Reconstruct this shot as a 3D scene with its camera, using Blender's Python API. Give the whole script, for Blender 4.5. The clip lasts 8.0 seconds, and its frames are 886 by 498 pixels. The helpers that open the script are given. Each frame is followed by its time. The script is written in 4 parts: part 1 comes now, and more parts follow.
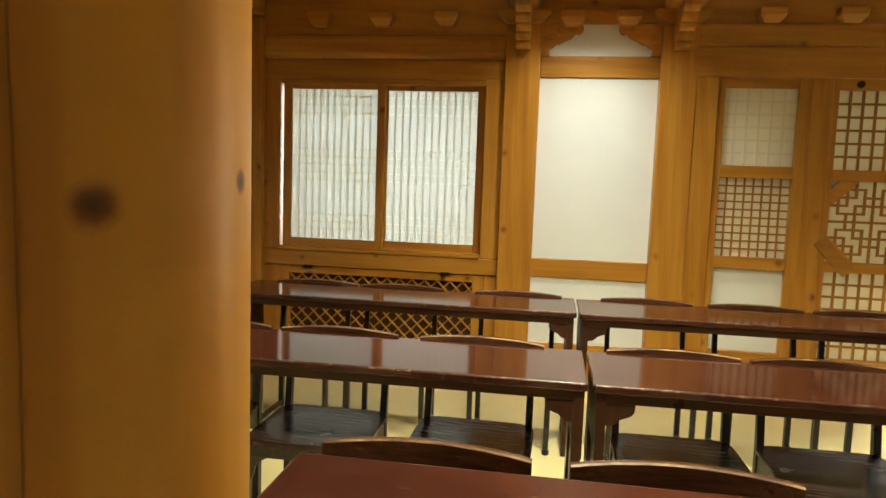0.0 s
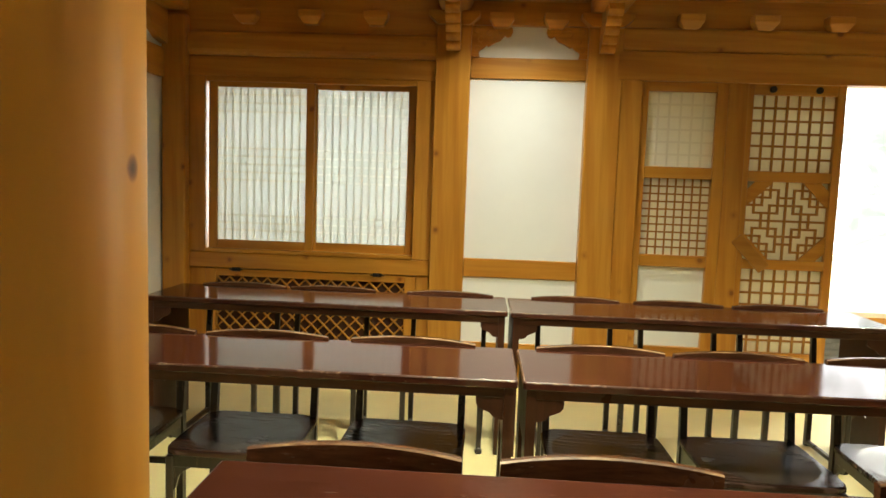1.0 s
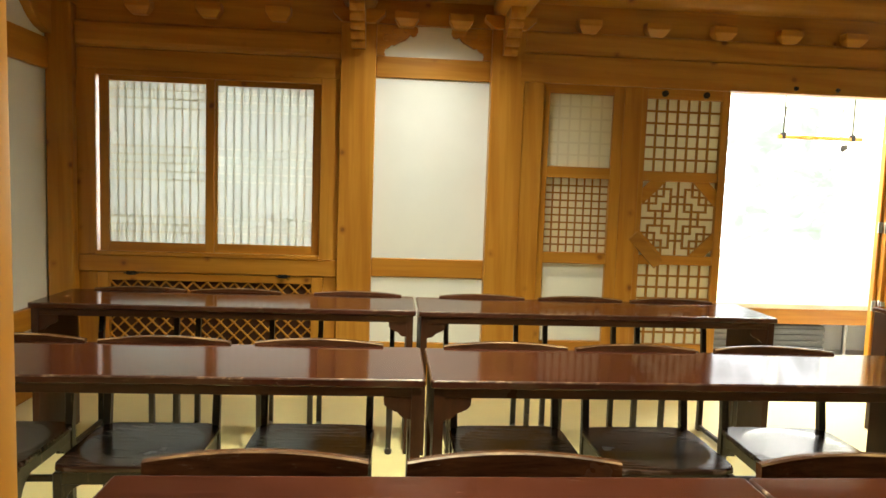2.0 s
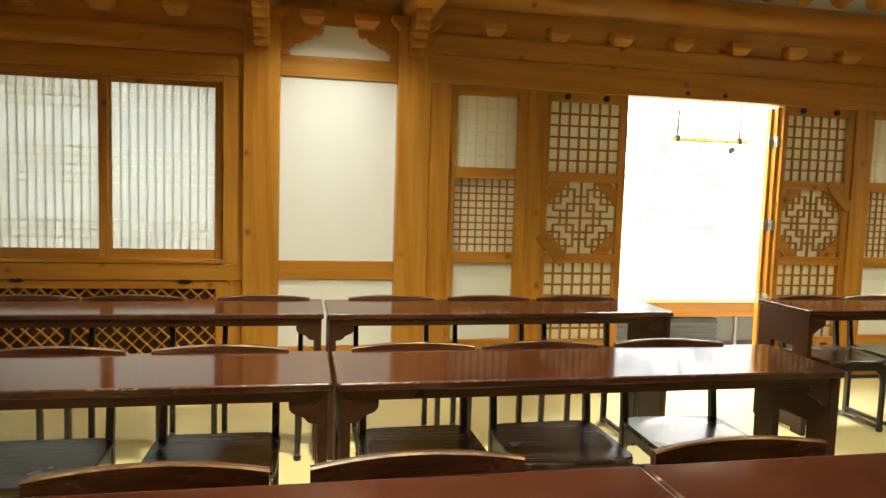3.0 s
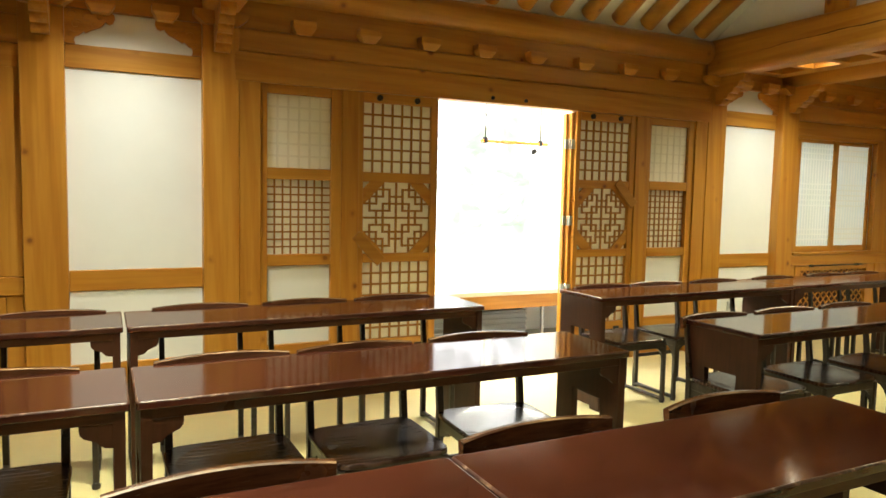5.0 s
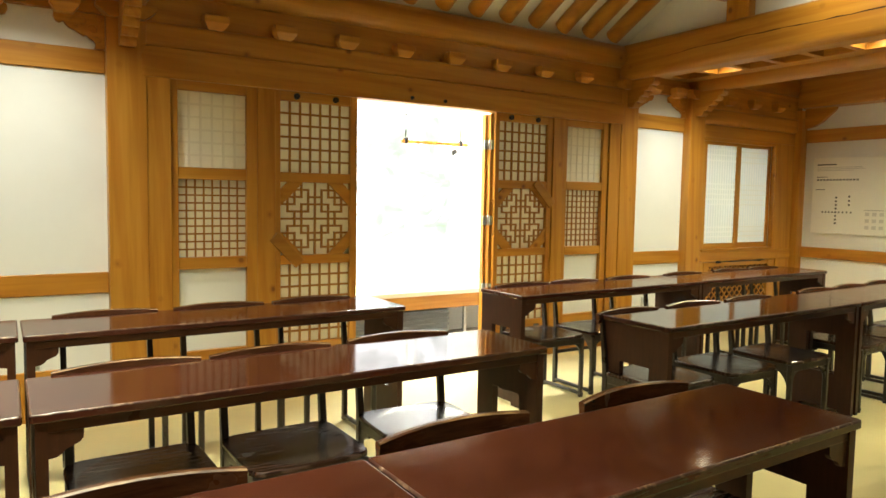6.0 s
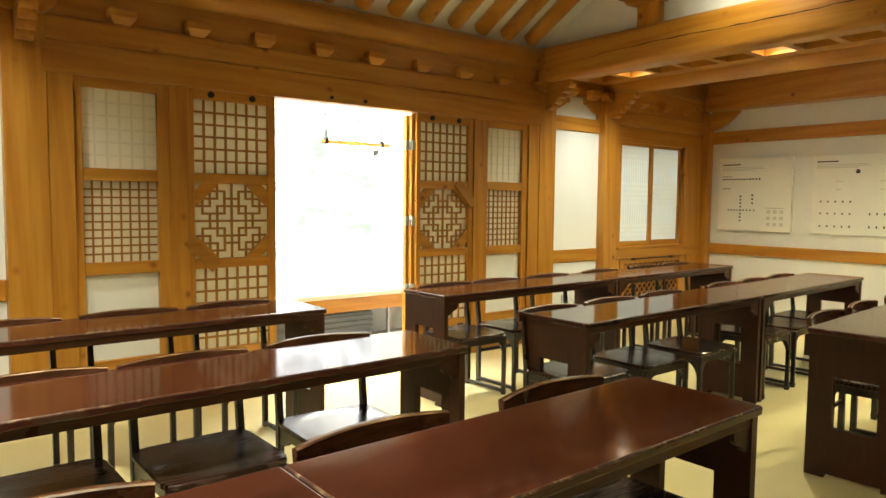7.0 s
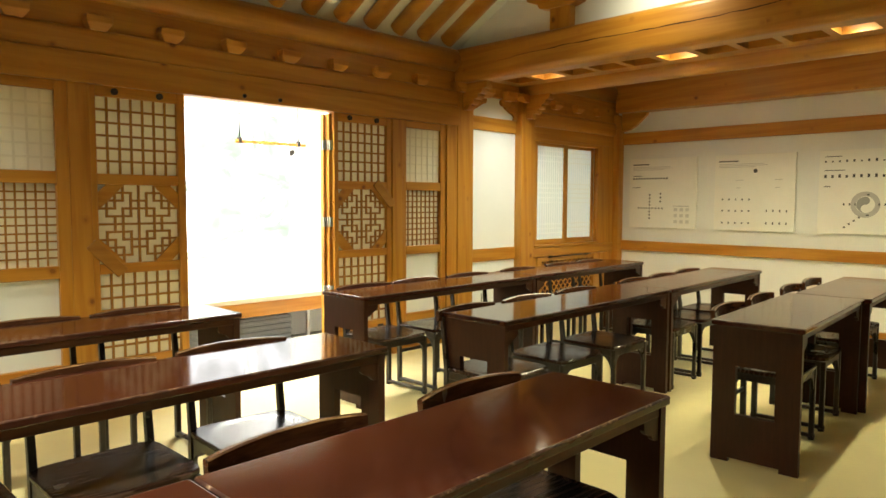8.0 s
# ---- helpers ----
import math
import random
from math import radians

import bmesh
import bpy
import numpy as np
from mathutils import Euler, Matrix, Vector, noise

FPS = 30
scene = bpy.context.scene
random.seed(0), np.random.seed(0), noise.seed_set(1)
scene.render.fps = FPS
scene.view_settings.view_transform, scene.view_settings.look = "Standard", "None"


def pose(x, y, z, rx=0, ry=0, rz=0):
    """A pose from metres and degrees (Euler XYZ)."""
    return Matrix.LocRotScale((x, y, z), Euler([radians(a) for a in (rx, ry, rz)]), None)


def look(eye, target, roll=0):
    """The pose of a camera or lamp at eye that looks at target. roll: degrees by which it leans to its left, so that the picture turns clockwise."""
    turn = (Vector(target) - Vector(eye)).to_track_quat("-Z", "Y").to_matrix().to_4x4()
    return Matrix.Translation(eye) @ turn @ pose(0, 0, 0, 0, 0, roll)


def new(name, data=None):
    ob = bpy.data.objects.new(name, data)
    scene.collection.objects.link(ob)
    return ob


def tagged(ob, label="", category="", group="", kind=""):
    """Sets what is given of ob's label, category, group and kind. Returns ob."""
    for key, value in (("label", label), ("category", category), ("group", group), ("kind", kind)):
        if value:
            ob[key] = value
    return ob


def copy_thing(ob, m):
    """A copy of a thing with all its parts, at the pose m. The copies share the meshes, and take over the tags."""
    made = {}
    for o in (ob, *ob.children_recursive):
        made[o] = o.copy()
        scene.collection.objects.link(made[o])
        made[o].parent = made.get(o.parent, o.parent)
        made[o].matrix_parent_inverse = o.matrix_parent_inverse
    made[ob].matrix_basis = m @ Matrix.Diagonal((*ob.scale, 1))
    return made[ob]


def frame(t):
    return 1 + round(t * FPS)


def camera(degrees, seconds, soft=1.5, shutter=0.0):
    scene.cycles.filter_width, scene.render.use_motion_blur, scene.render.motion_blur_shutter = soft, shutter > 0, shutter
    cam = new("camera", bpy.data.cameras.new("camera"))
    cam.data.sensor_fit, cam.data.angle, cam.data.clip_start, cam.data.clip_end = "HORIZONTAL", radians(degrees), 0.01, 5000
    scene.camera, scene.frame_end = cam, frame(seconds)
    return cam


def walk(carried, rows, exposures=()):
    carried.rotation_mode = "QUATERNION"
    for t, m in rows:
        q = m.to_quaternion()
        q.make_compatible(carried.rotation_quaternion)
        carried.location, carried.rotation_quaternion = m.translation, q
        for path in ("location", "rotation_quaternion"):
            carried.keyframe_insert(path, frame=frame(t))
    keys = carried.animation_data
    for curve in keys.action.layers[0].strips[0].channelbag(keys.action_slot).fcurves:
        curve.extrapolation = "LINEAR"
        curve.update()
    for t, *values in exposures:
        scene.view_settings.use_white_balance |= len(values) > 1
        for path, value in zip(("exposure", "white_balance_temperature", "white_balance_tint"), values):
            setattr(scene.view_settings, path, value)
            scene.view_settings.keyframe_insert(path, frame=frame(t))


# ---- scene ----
cam = camera(65.6, 8.0, soft=1.55)
PATH = [
    (0, (0.168, -0.007, 1.363), (-0.139, 1.96, 1.166), 2.0),
    (0.5, (0.171, -0.002, 1.363), (-0.044, 1.977, 1.169), 2.2),
    (1, (0.182, 0.01, 1.354), (0.064, 1.998, 1.169), 2.0),
    (1.5, (0.185, 0.013, 1.356), (0.2, 2.005, 1.174), 2.0),
    (3, (0.221, 0.019, 1.354), (0.613, 1.973, 1.187), 1.8),
    (3.5, (0.232, 0.018, 1.353), (0.758, 1.941, 1.192), 1.7),
    (4, (0.247, 0.018, 1.352), (0.899, 1.903, 1.195), 1.5),
    (4.5, (0.258, 0.015, 1.353), (1.027, 1.855, 1.199), 1.3),
    (5, (0.261, 0.006, 1.36), (1.136, 1.798, 1.206), 1.2),
    (6.5, (0.307, 0.015, 1.344), (1.463, 1.641, 1.204), 0.8),
    (7, (0.315, 0.009, 1.346), (1.559, 1.569, 1.207), 0.6),
    (7.5, (0.323, 0.006, 1.347), (1.659, 1.488, 1.209), 0.4),
    (8, (0.332, 0.005, 1.346), (1.746, 1.413, 1.209), 0.2),
]
walk(cam, [(t, look(eye, target, roll)) for t, eye, target, roll in PATH])
scene.view_settings.exposure = -0.14

# ---- light ----
W = 4.63            # face of the north wall's plaster and paper
AX = 3.05           # the north wall is symmetric about this x
world = bpy.data.worlds.new("sky")
scene.world = world
world.use_nodes = True
wn = world.node_tree.nodes
sky = wn.new("ShaderNodeTexSky")
sky.sky_type, sky.sun_disc = "NISHITA", False
sky.sun_elevation, sky.sun_rotation = radians(50), radians(200)
world.node_tree.links.new(sky.outputs[0], wn["Background"].inputs[0])
wn["Background"].inputs[1].default_value = 0.15

sun = new("sun", bpy.data.lights.new("sun", "SUN"))
sun.data.energy, sun.data.angle, sun.data.color = 2.0, radians(10), (1, 0.96, 0.9)
sun.matrix_world = pose(0, 0, 0, 40, 0, 200)


def area(name, m, w, h, power, color):
    lamp = new(name, bpy.data.lights.new(name, "AREA"))
    lamp.data.shape, lamp.data.size, lamp.data.size_y = "RECTANGLE", w, h
    lamp.data.energy, lamp.data.color = power, color
    lamp.matrix_world = m
    return lamp


def spot(name, eye, target, power, color, cone=70, blend=0.6, size=0.04):
    lamp = new(name, bpy.data.lights.new(name, "SPOT"))
    lamp.data.energy, lamp.data.color, lamp.data.spot_size = power, color, radians(cone)
    lamp.data.spot_blend, lamp.data.shadow_soft_size = blend, size
    lamp.matrix_world = look(eye, target)
    return lamp


MILD = (1.0, 0.94, 0.61)
EAST = (1.0, 0.94, 0.60)
NEAR = (0.97, 1.0, 0.86)
SOFT = (1.0, 0.98, 0.72)
DAY = (0.93, 1.0, 0.97)
# daylight stand-ins: lamp added under the veranda ceiling, lamps behind the two paper windows
area("veranda_fill", look((2.8, 5.24, 2.55), (3.0, 4.6, 0.4)), 2.3, 0.3, 270, (1.0, 1.0, 0.92))
area("window_daylight", look((-1.0, 5.3, 1.5), (-1.0, 4.0, 1.4)), 1.5, 1.2, 30, DAY)
area("window_daylight", look((7.1, 5.3, 1.5), (7.1, 4.0, 1.4)), 1.5, 1.2, 21, DAY)

# ---- materials ----


def nodes(name):
    m = bpy.data.materials.new(name)
    m.use_nodes = True
    t = m.node_tree
    return m, t, t.nodes["Principled BSDF"]


def link(t, a, b):
    t.links.new(a, b)


def ramp(t, fac, stops):
    r = t.nodes.new("ShaderNodeValToRGB")
    while len(r.color_ramp.elements) < len(stops):
        r.color_ramp.elements.new(0.5)
    for e, (p, c) in zip(r.color_ramp.elements, stops):
        e.position, e.color = p, (*c, 1)
    link(t, fac, r.inputs[0])
    return r.outputs[0]


def mixc(t, fac, a, b, mode="MIX"):
    n = t.nodes.new("ShaderNodeMix")
    n.data_type, n.blend_type = "RGBA", mode
    for sock, v in ((n.inputs[0], fac), (n.inputs[6], a), (n.inputs[7], b)):
        if hasattr(v, "links"):
            link(t, v, sock)
        else:
            sock.default_value = v if isinstance(v, float) else (*v, 1)
    return n.outputs[2]


def coords(t, scale, spread=0.0):
    """World position, scaled; spread moves the pattern from object to object."""
    g = t.nodes.new("ShaderNodeNewGeometry")
    mp = t.nodes.new("ShaderNodeMapping")
    mp.inputs["Scale"].default_value = scale
    if spread:
        info = t.nodes.new("ShaderNodeObjectInfo")
        mul = t.nodes.new("ShaderNodeMath")
        mul.operation = "MULTIPLY"
        mul.inputs[1].default_value = spread
        link(t, info.outputs["Random"], mul.inputs[0])
        add = t.nodes.new("ShaderNodeVectorMath")
        add.operation = "ADD"
        link(t, g.outputs["Position"], add.inputs[0])
        link(t, mul.outputs[0], add.inputs[1])
        link(t, add.outputs[0], mp.inputs[0])
    else:
        link(t, g.outputs["Position"], mp.inputs[0])
    return mp.outputs[0]


def tex(t, vec, scale, detail=4.0, rough=0.55, distort=0.0):
    n = t.nodes.new("ShaderNodeTexNoise")
    n.inputs["Scale"].default_value, n.inputs["Detail"].default_value = scale, detail
    n.inputs["Roughness"].default_value, n.inputs["Distortion"].default_value = rough, distort
    link(t, vec, n.inputs["Vector"])
    return n.outputs[0]


def bump(t, bsdf, height, strength, dist=0.002):
    b = t.nodes.new("ShaderNodeBump")
    b.inputs["Strength"].default_value, b.inputs["Distance"].default_value = strength, dist
    link(t, height, b.inputs["Height"])
    link(t, b.outputs[0], bsdf.inputs["Normal"])


def pine(axis, name="pine", tone=1.0, knots=True, scale=30, stretch=0.05):
    """Clear-varnished pine: soft growth lines along one axis, broad tone changes, red-brown knots."""
    m, t, b = nodes(name + "_" + axis)
    along = "xyz".index(axis)

    def squeezed(f):
        return coords(t, [f if i == along else 1.0 for i in range(3)], 7.0)
    grain = tex(t, squeezed(stretch), scale, 4, 0.55, 0.5)
    broad = tex(t, squeezed(0.16), 4.5, 3, 0.5, 0.8)
    lines = t.nodes.new("ShaderNodeTexWave")
    lines.wave_type, lines.bands_direction = "BANDS", "DIAGONAL"
    lines.inputs["Scale"].default_value, lines.inputs["Distortion"].default_value = 5.0, 5.5
    lines.inputs["Detail"].default_value, lines.inputs["Detail Scale"].default_value = 2.5, 0.8
    link(t, squeezed(0.07), lines.inputs["Vector"])
    k = tone * 0.93
    col = ramp(t, grain, [(0.25, (0.46 * k, 0.199 * k, 0.020 * k)), (0.5, (0.545 * k, 0.249 * k, 0.030 * k)), (0.78, (0.60 * k, 0.287 * k, 0.042 * k))])
    col = mixc(t, 1.0, col, ramp(t, broad, [(0.3, (0.88, 0.82, 0.74)), (0.65, (1.0, 1.0, 1.0))]), "MULTIPLY")
    col = mixc(t, 1.0, col, ramp(t, lines.outputs["Fac"], [(0.55, (1, 1, 1)), (0.9, (0.90, 0.83, 0.72))]), "MULTIPLY")
    if knots:
        vo = t.nodes.new("ShaderNodeTexVoronoi")
        vo.inputs["Scale"].default_value = 5.2
        link(t, squeezed(0.85), vo.inputs["Vector"])
        wob = t.nodes.new("ShaderNodeMath")
        wob.operation = "MULTIPLY_ADD"
        link(t, tex(t, squeezed(1.0), 22, 3), wob.inputs[0])
        wob.inputs[1].default_value = 0.09
        link(t, vo.outputs["Distance"], wob.inputs[2])
        halo = ramp(t, wob.outputs[0], [(0.13, (0.7, 0.7, 0.7)), (0.22, (0, 0, 0))])
        core = ramp(t, wob.outputs[0], [(0.10, (0.85, 0.85, 0.85)), (0.145, (0, 0, 0))])
        some = ramp(t, vo.outputs["Color"], [(0.40, (0.25, 0.25, 0.25)), (0.60, (1, 1, 1))])
        col = mixc(t, mixc(t, 1.0, halo, some, "MULTIPLY"), col, (0.36 * k, 0.125 * k, 0.014 * k))
        col = mixc(t, mixc(t, 1.0, core, some, "MULTIPLY"), col, (0.17, 0.052, 0.010))
    link(t, col, b.inputs["Base Color"])
    link(t, ramp(t, grain, [(0.2, (0.30, 0.30, 0.30)), (0.8, (0.42, 0.42, 0.42))]), b.inputs["Roughness"])
    bump(t, b, grain, 0.07)
    return m


def lacquer(axis, name, dark, light, rough, wear=0.5, cloud=0.3):
    """Dark lacquered wood, worn along its grain."""
    m, t, b = nodes(name + "_" + axis)
    along = "xyz".index(axis)
    sc = [1.0, 1.0, 1.0]
    sc[along] = 0.08
    grain = tex(t, coords(t, sc, 5.0), 55, 5, 0.65, 0.4)
    blotch = tex(t, coords(t, (1, 1, 1), 5.0), 3.2, 4, 0.6)
    col = ramp(t, grain, [(0.3, dark), (0.72, light)])
    col = mixc(t, 1.0, col, ramp(t, blotch, [(0.3, (1 - cloud,) * 3), (0.7, (1 + cloud / 2, 1 + cloud / 3, 1 + cloud / 6))]), "MULTIPLY")
    sc3 = [1.0, 1.0, 1.0]
    sc3[along] = 0.25
    fine = tex(t, coords(t, sc3, 5.0), 48, 5, 0.75)
    scuff = ramp(t, fine, [(0.60, (0, 0, 0)), (0.70, (wear, wear, wear))])
    col = mixc(t, scuff, col, (0.22, 0.14, 0.09))
    link(t, col, b.inputs["Base Color"])
    link(t, ramp(t, blotch, [(0.3, (rough * 0.8,) * 3), (0.7, (rough * 1.3,) * 3)]), b.inputs["Roughness"])
    bump(t, b, grain, 0.10, 0.001)
    return m


def streaked(m, scale, pale, amount):
    """Adds pale arched grain lines, as in plain-sawn ash, to a lacquer."""
    t = m.node_tree
    b = t.nodes["Principled BSDF"]
    old = b.inputs["Base Color"].links[0].from_socket
    w = t.nodes.new("ShaderNodeTexWave")
    w.wave_type, w.rings_direction = "RINGS", "Z"
    w.inputs["Scale"].default_value, w.inputs["Distortion"].default_value = scale, 3.5
    w.inputs["Detail"].default_value, w.inputs["Detail Scale"].default_value = 3.0, 1.6
    link(t, coords(t, (0.32, 1.0, 1.0), 9.0), w.inputs["Vector"])
    mask = ramp(t, w.outputs["Fac"], [(0.72, (0, 0, 0)), (0.95, (amount,) * 3)])
    link(t, mixc(t, mask, old, pale), b.inputs["Base Color"])


def flecked(m):
    """Adds clusters of short pale scratches to a lacquer."""
    t = m.node_tree
    b = t.nodes["Principled BSDF"]
    old = b.inputs["Base Color"].links[0].from_socket
    fine = ramp(t, tex(t, coords(t, (0.35, 1, 1), 5.0), 95, 3, 0.6), [(0.65, (0, 0, 0)), (0.73, (0.3, 0.3, 0.3))])
    where = ramp(t, tex(t, coords(t, (0.7, 1.4, 1), 5.0), 2.6, 3, 0.5), [(0.54, (0, 0, 0)), (0.68, (1, 1, 1))])
    mask = mixc(t, 1.0, fine, where, "MULTIPLY")
    link(t, mixc(t, mask, old, (0.30, 0.19, 0.14)), b.inputs["Base Color"])


def plain(name, color, rough=0.6, metal=0.0, vary=0.06, scale=6.0, relief=0.05):
    """Plaster, paper, metal: one colour, mottled at two scales."""
    m, t, b = nodes(name)
    n = tex(t, coords(t, (1, 1, 1), 3.0), scale, 5, 0.6)
    lo = tuple(c * (1 - vary) for c in color)
    hi = tuple(min(1, c * (1 + vary)) for c in color)
    link(t, ramp(t, n, [(0.3, lo), (0.7, hi)]), b.inputs["Base Color"])
    b.inputs["Roughness"].default_value, b.inputs["Metallic"].default_value = rough, metal
    bump(t, b, tex(t, coords(t, (1, 1, 1), 3.0), scale * 22, 3), relief)
    return m


def paper(name, color, through_it=0.5):
    """Mulberry paper: fibres, and part of the light comes through."""
    m, t, b = nodes(name)
    fib = tex(t, coords(t, (1, 1, 0.5), 3.0), 60, 5, 0.7, 1.5)
    cloud = tex(t, coords(t, (1, 1, 1), 3.0), 9, 4, 0.6)
    col = mixc(t, 1.0, ramp(t, fib, [(0.3, tuple(c * 0.975 for c in color)), (0.65, color)]), ramp(t, cloud, [(0.3, (0.97, 0.97, 0.965)), (0.7, (1, 1, 1))]), "MULTIPLY")
    link(t, col, b.inputs["Base Color"])
    b.inputs["Roughness"].default_value = 0.8
    tr = t.nodes.new("ShaderNodeBsdfTranslucent")
    link(t, col, tr.inputs["Color"])
    mx = t.nodes.new("ShaderNodeMixShader")
    mx.inputs[0].default_value = through_it
    link(t, b.outputs[0], mx.inputs[1])
    link(t, tr.outputs[0], mx.inputs[2])
    link(t, mx.outputs[0], t.nodes["Material Output"].inputs[0])
    return m


PX, PY, PZ = pine("x"), pine("y"), pine("z")
SX, SZ = pine("x", "pine_slat", 0.78, False), pine("z", "pine_slat", 0.78, False)
TOP = lacquer("x", "table_lacquer", (0.036, 0.0105, 0.007), (0.074, 0.0215, 0.0135), 0.085, 0.25, 0.4)
LEGZ = lacquer("z", "table_panel", (0.036, 0.012, 0.006), (0.058, 0.019, 0.009), 0.36, 0.05)
LEGZ.node_tree.nodes["Principled BSDF"].inputs["Specular IOR Level"].default_value = 0.28
APRON = lacquer("x", "table_apron", (0.034, 0.011, 0.005), (0.085, 0.030, 0.013), 0.34, 0.15)
APRON.node_tree.nodes["Principled BSDF"].inputs["Specular IOR Level"].default_value = 0.3
CHAIR = lacquer("z", "chair_lacquer", (0.010, 0.007, 0.006), (0.030, 0.018, 0.013), 0.30)
RAIL = lacquer("x", "chair_rail", (0.045, 0.016, 0.008), (0.125, 0.050, 0.021), 0.22)
SEAT = lacquer("x", "chair_seat", (0.010, 0.005, 0.004), (0.055, 0.024, 0.017), 0.20, 0.15)
DISH = lacquer("x", "seat_dish", (0.026, 0.023, 0.021), (0.068, 0.058, 0.052), 0.22, 0.15)
SEAT.node_tree.nodes["Principled BSDF"].inputs["Specular IOR Level"].default_value = 0.35
DISH.node_tree.nodes["Principled BSDF"].inputs["Specular IOR Level"].default_value = 0.5
streaked(SEAT, 14, (0.20, 0.13, 0.11), 0.3)
flecked(TOP)
streaked(TOP, 9, (0.13, 0.05, 0.03), 0.08)
streaked(DISH, 10, (0.16, 0.11, 0.09), 0.3)
WORN, wt, wb = nodes("worn_table_edge")
wear = ramp(wt, tex(wt, coords(wt, (1, 1, 1), 5.0), 26, 6, 0.75), [(0.52, (0.055, 0.02, 0.012)), (0.61, (0.24, 0.14, 0.085)), (0.69, (0.48, 0.37, 0.28))])
link(wt, wear, wb.inputs["Base Color"])
wb.inputs["Roughness"].default_value = 0.3
WORNRAIL, wt, wb = nodes("worn_rail_edge")
wear = ramp(wt, tex(wt, coords(wt, (0.3, 1, 1), 5.0), 20, 6, 0.7), [(0.42, (0.065, 0.029, 0.014)), (0.53, (0.20, 0.11, 0.045)), (0.67, (0.42, 0.27, 0.13))])
link(wt, wear, wb.inputs["Base Color"])
wb.inputs["Roughness"].default_value = 0.28
PLASTER = plain("white_plaster", (0.80, 0.805, 0.765), 0.75, 0, 0.03, 2.0, 0.06)
FLOOR = plain("oiled_paper_floor", (0.86, 0.755, 0.38), 0.32, 0, 0.07, 1.3, 0.03)
PAPER = paper("window_paper", (0.82, 0.835, 0.80), 0.45)
DOORPAPER = paper("door_paper", (0.92, 0.87, 0.71), 0.09)
RIBH = paper("paper_covered_cross_rib", (0.84, 0.82, 0.73), 0.66)
DOORRIB = paper("door_rib", (0.84, 0.785, 0.63), 0.09)
RIB = paper("paper_covered_rib", (0.89, 0.88, 0.81), 0.76)
FAINT = paper("faint_paper_covered_rib", (0.93, 0.93, 0.88), 0.78)
IRON = plain("black_iron", (0.03, 0.03, 0.03), 0.4, 0.7)
STEEL = plain("dull_steel", (0.42, 0.42, 0.40), 0.35, 0.9)
HINGE = plain("blue_grey_steel", (0.42, 0.47, 0.46), 0.5, 0.3)
BOARD = plain("poster_board", (0.85, 0.84, 0.76), 0.55, 0, 0.02)
INK = plain("grey_ink", (0.06, 0.06, 0.06), 0.6)
GREYINK = plain("mid_grey_ink", (0.33, 0.33, 0.31), 0.6)
PALEINK = plain("pale_grey_ink", (0.50, 0.49, 0.46), 0.6)
FAINTINK = plain("faint_grey_ink", (0.64, 0.63, 0.58), 0.6)
DECK = plain("veranda_floor", (0.30, 0.25, 0.20), 0.4)
GREY = plain("grey_painted_metal", (0.55, 0.56, 0.54), 0.5)

# ---- builders ----


def bm_box(bm, x0, x1, y0, y1, z0, z1, bevel=0.0, seg=1):
    tmp = bmesh.new()
    bmesh.ops.create_cube(tmp, size=1)
    for v in tmp.verts:
        v.co = Vector(((x0 + x1) / 2 + v.co.x * (x1 - x0), (y0 + y1) / 2 + v.co.y * (y1 - y0), (z0 + z1) / 2 + v.co.z * (z1 - z0)))
    if bevel:
        bmesh.ops.bevel(tmp, geom=list(tmp.edges), offset=bevel, segments=seg, affect="EDGES", profile=0.5)
    me = bpy.data.meshes.new("tmp")
    tmp.to_mesh(me)
    tmp.free()
    bm.from_mesh(me)
    bpy.data.meshes.remove(me)
    return bm


def box(x0, x1, y0, y1, z0, z1, bevel=0.003, seg=1):
    return bm_box(bmesh.new(), x0, x1, y0, y1, z0, z1, bevel, seg)


def bm_prism(bm, outline, axis, a, b):
    """Extrudes a 2D outline along an axis from a to b. axis x: (y, z); y: (x, z); z: (x, y)."""
    def at(p, h):
        return {"x": (h, p[0], p[1]), "y": (p[0], h, p[1]), "z": (p[0], p[1], h)}[axis]
    lo = [bm.verts.new(at(p, a)) for p in outline]
    hi = [bm.verts.new(at(p, b)) for p in outline]
    n = len(outline)
    bm.faces.new(lo), bm.faces.new(hi)
    for i in range(n):
        bm.faces.new((lo[i], lo[(i + 1) % n], hi[(i + 1) % n], hi[i]))
    bmesh.ops.recalc_face_normals(bm, faces=bm.faces)
    return bm


def prism(outline, axis, a, b, bevel=0.0):
    bm = bm_prism(bmesh.new(), outline, axis, a, b)
    if bevel:
        bmesh.ops.bevel(bm, geom=list(bm.edges), offset=bevel, segments=1, affect="EDGES")
    return bm


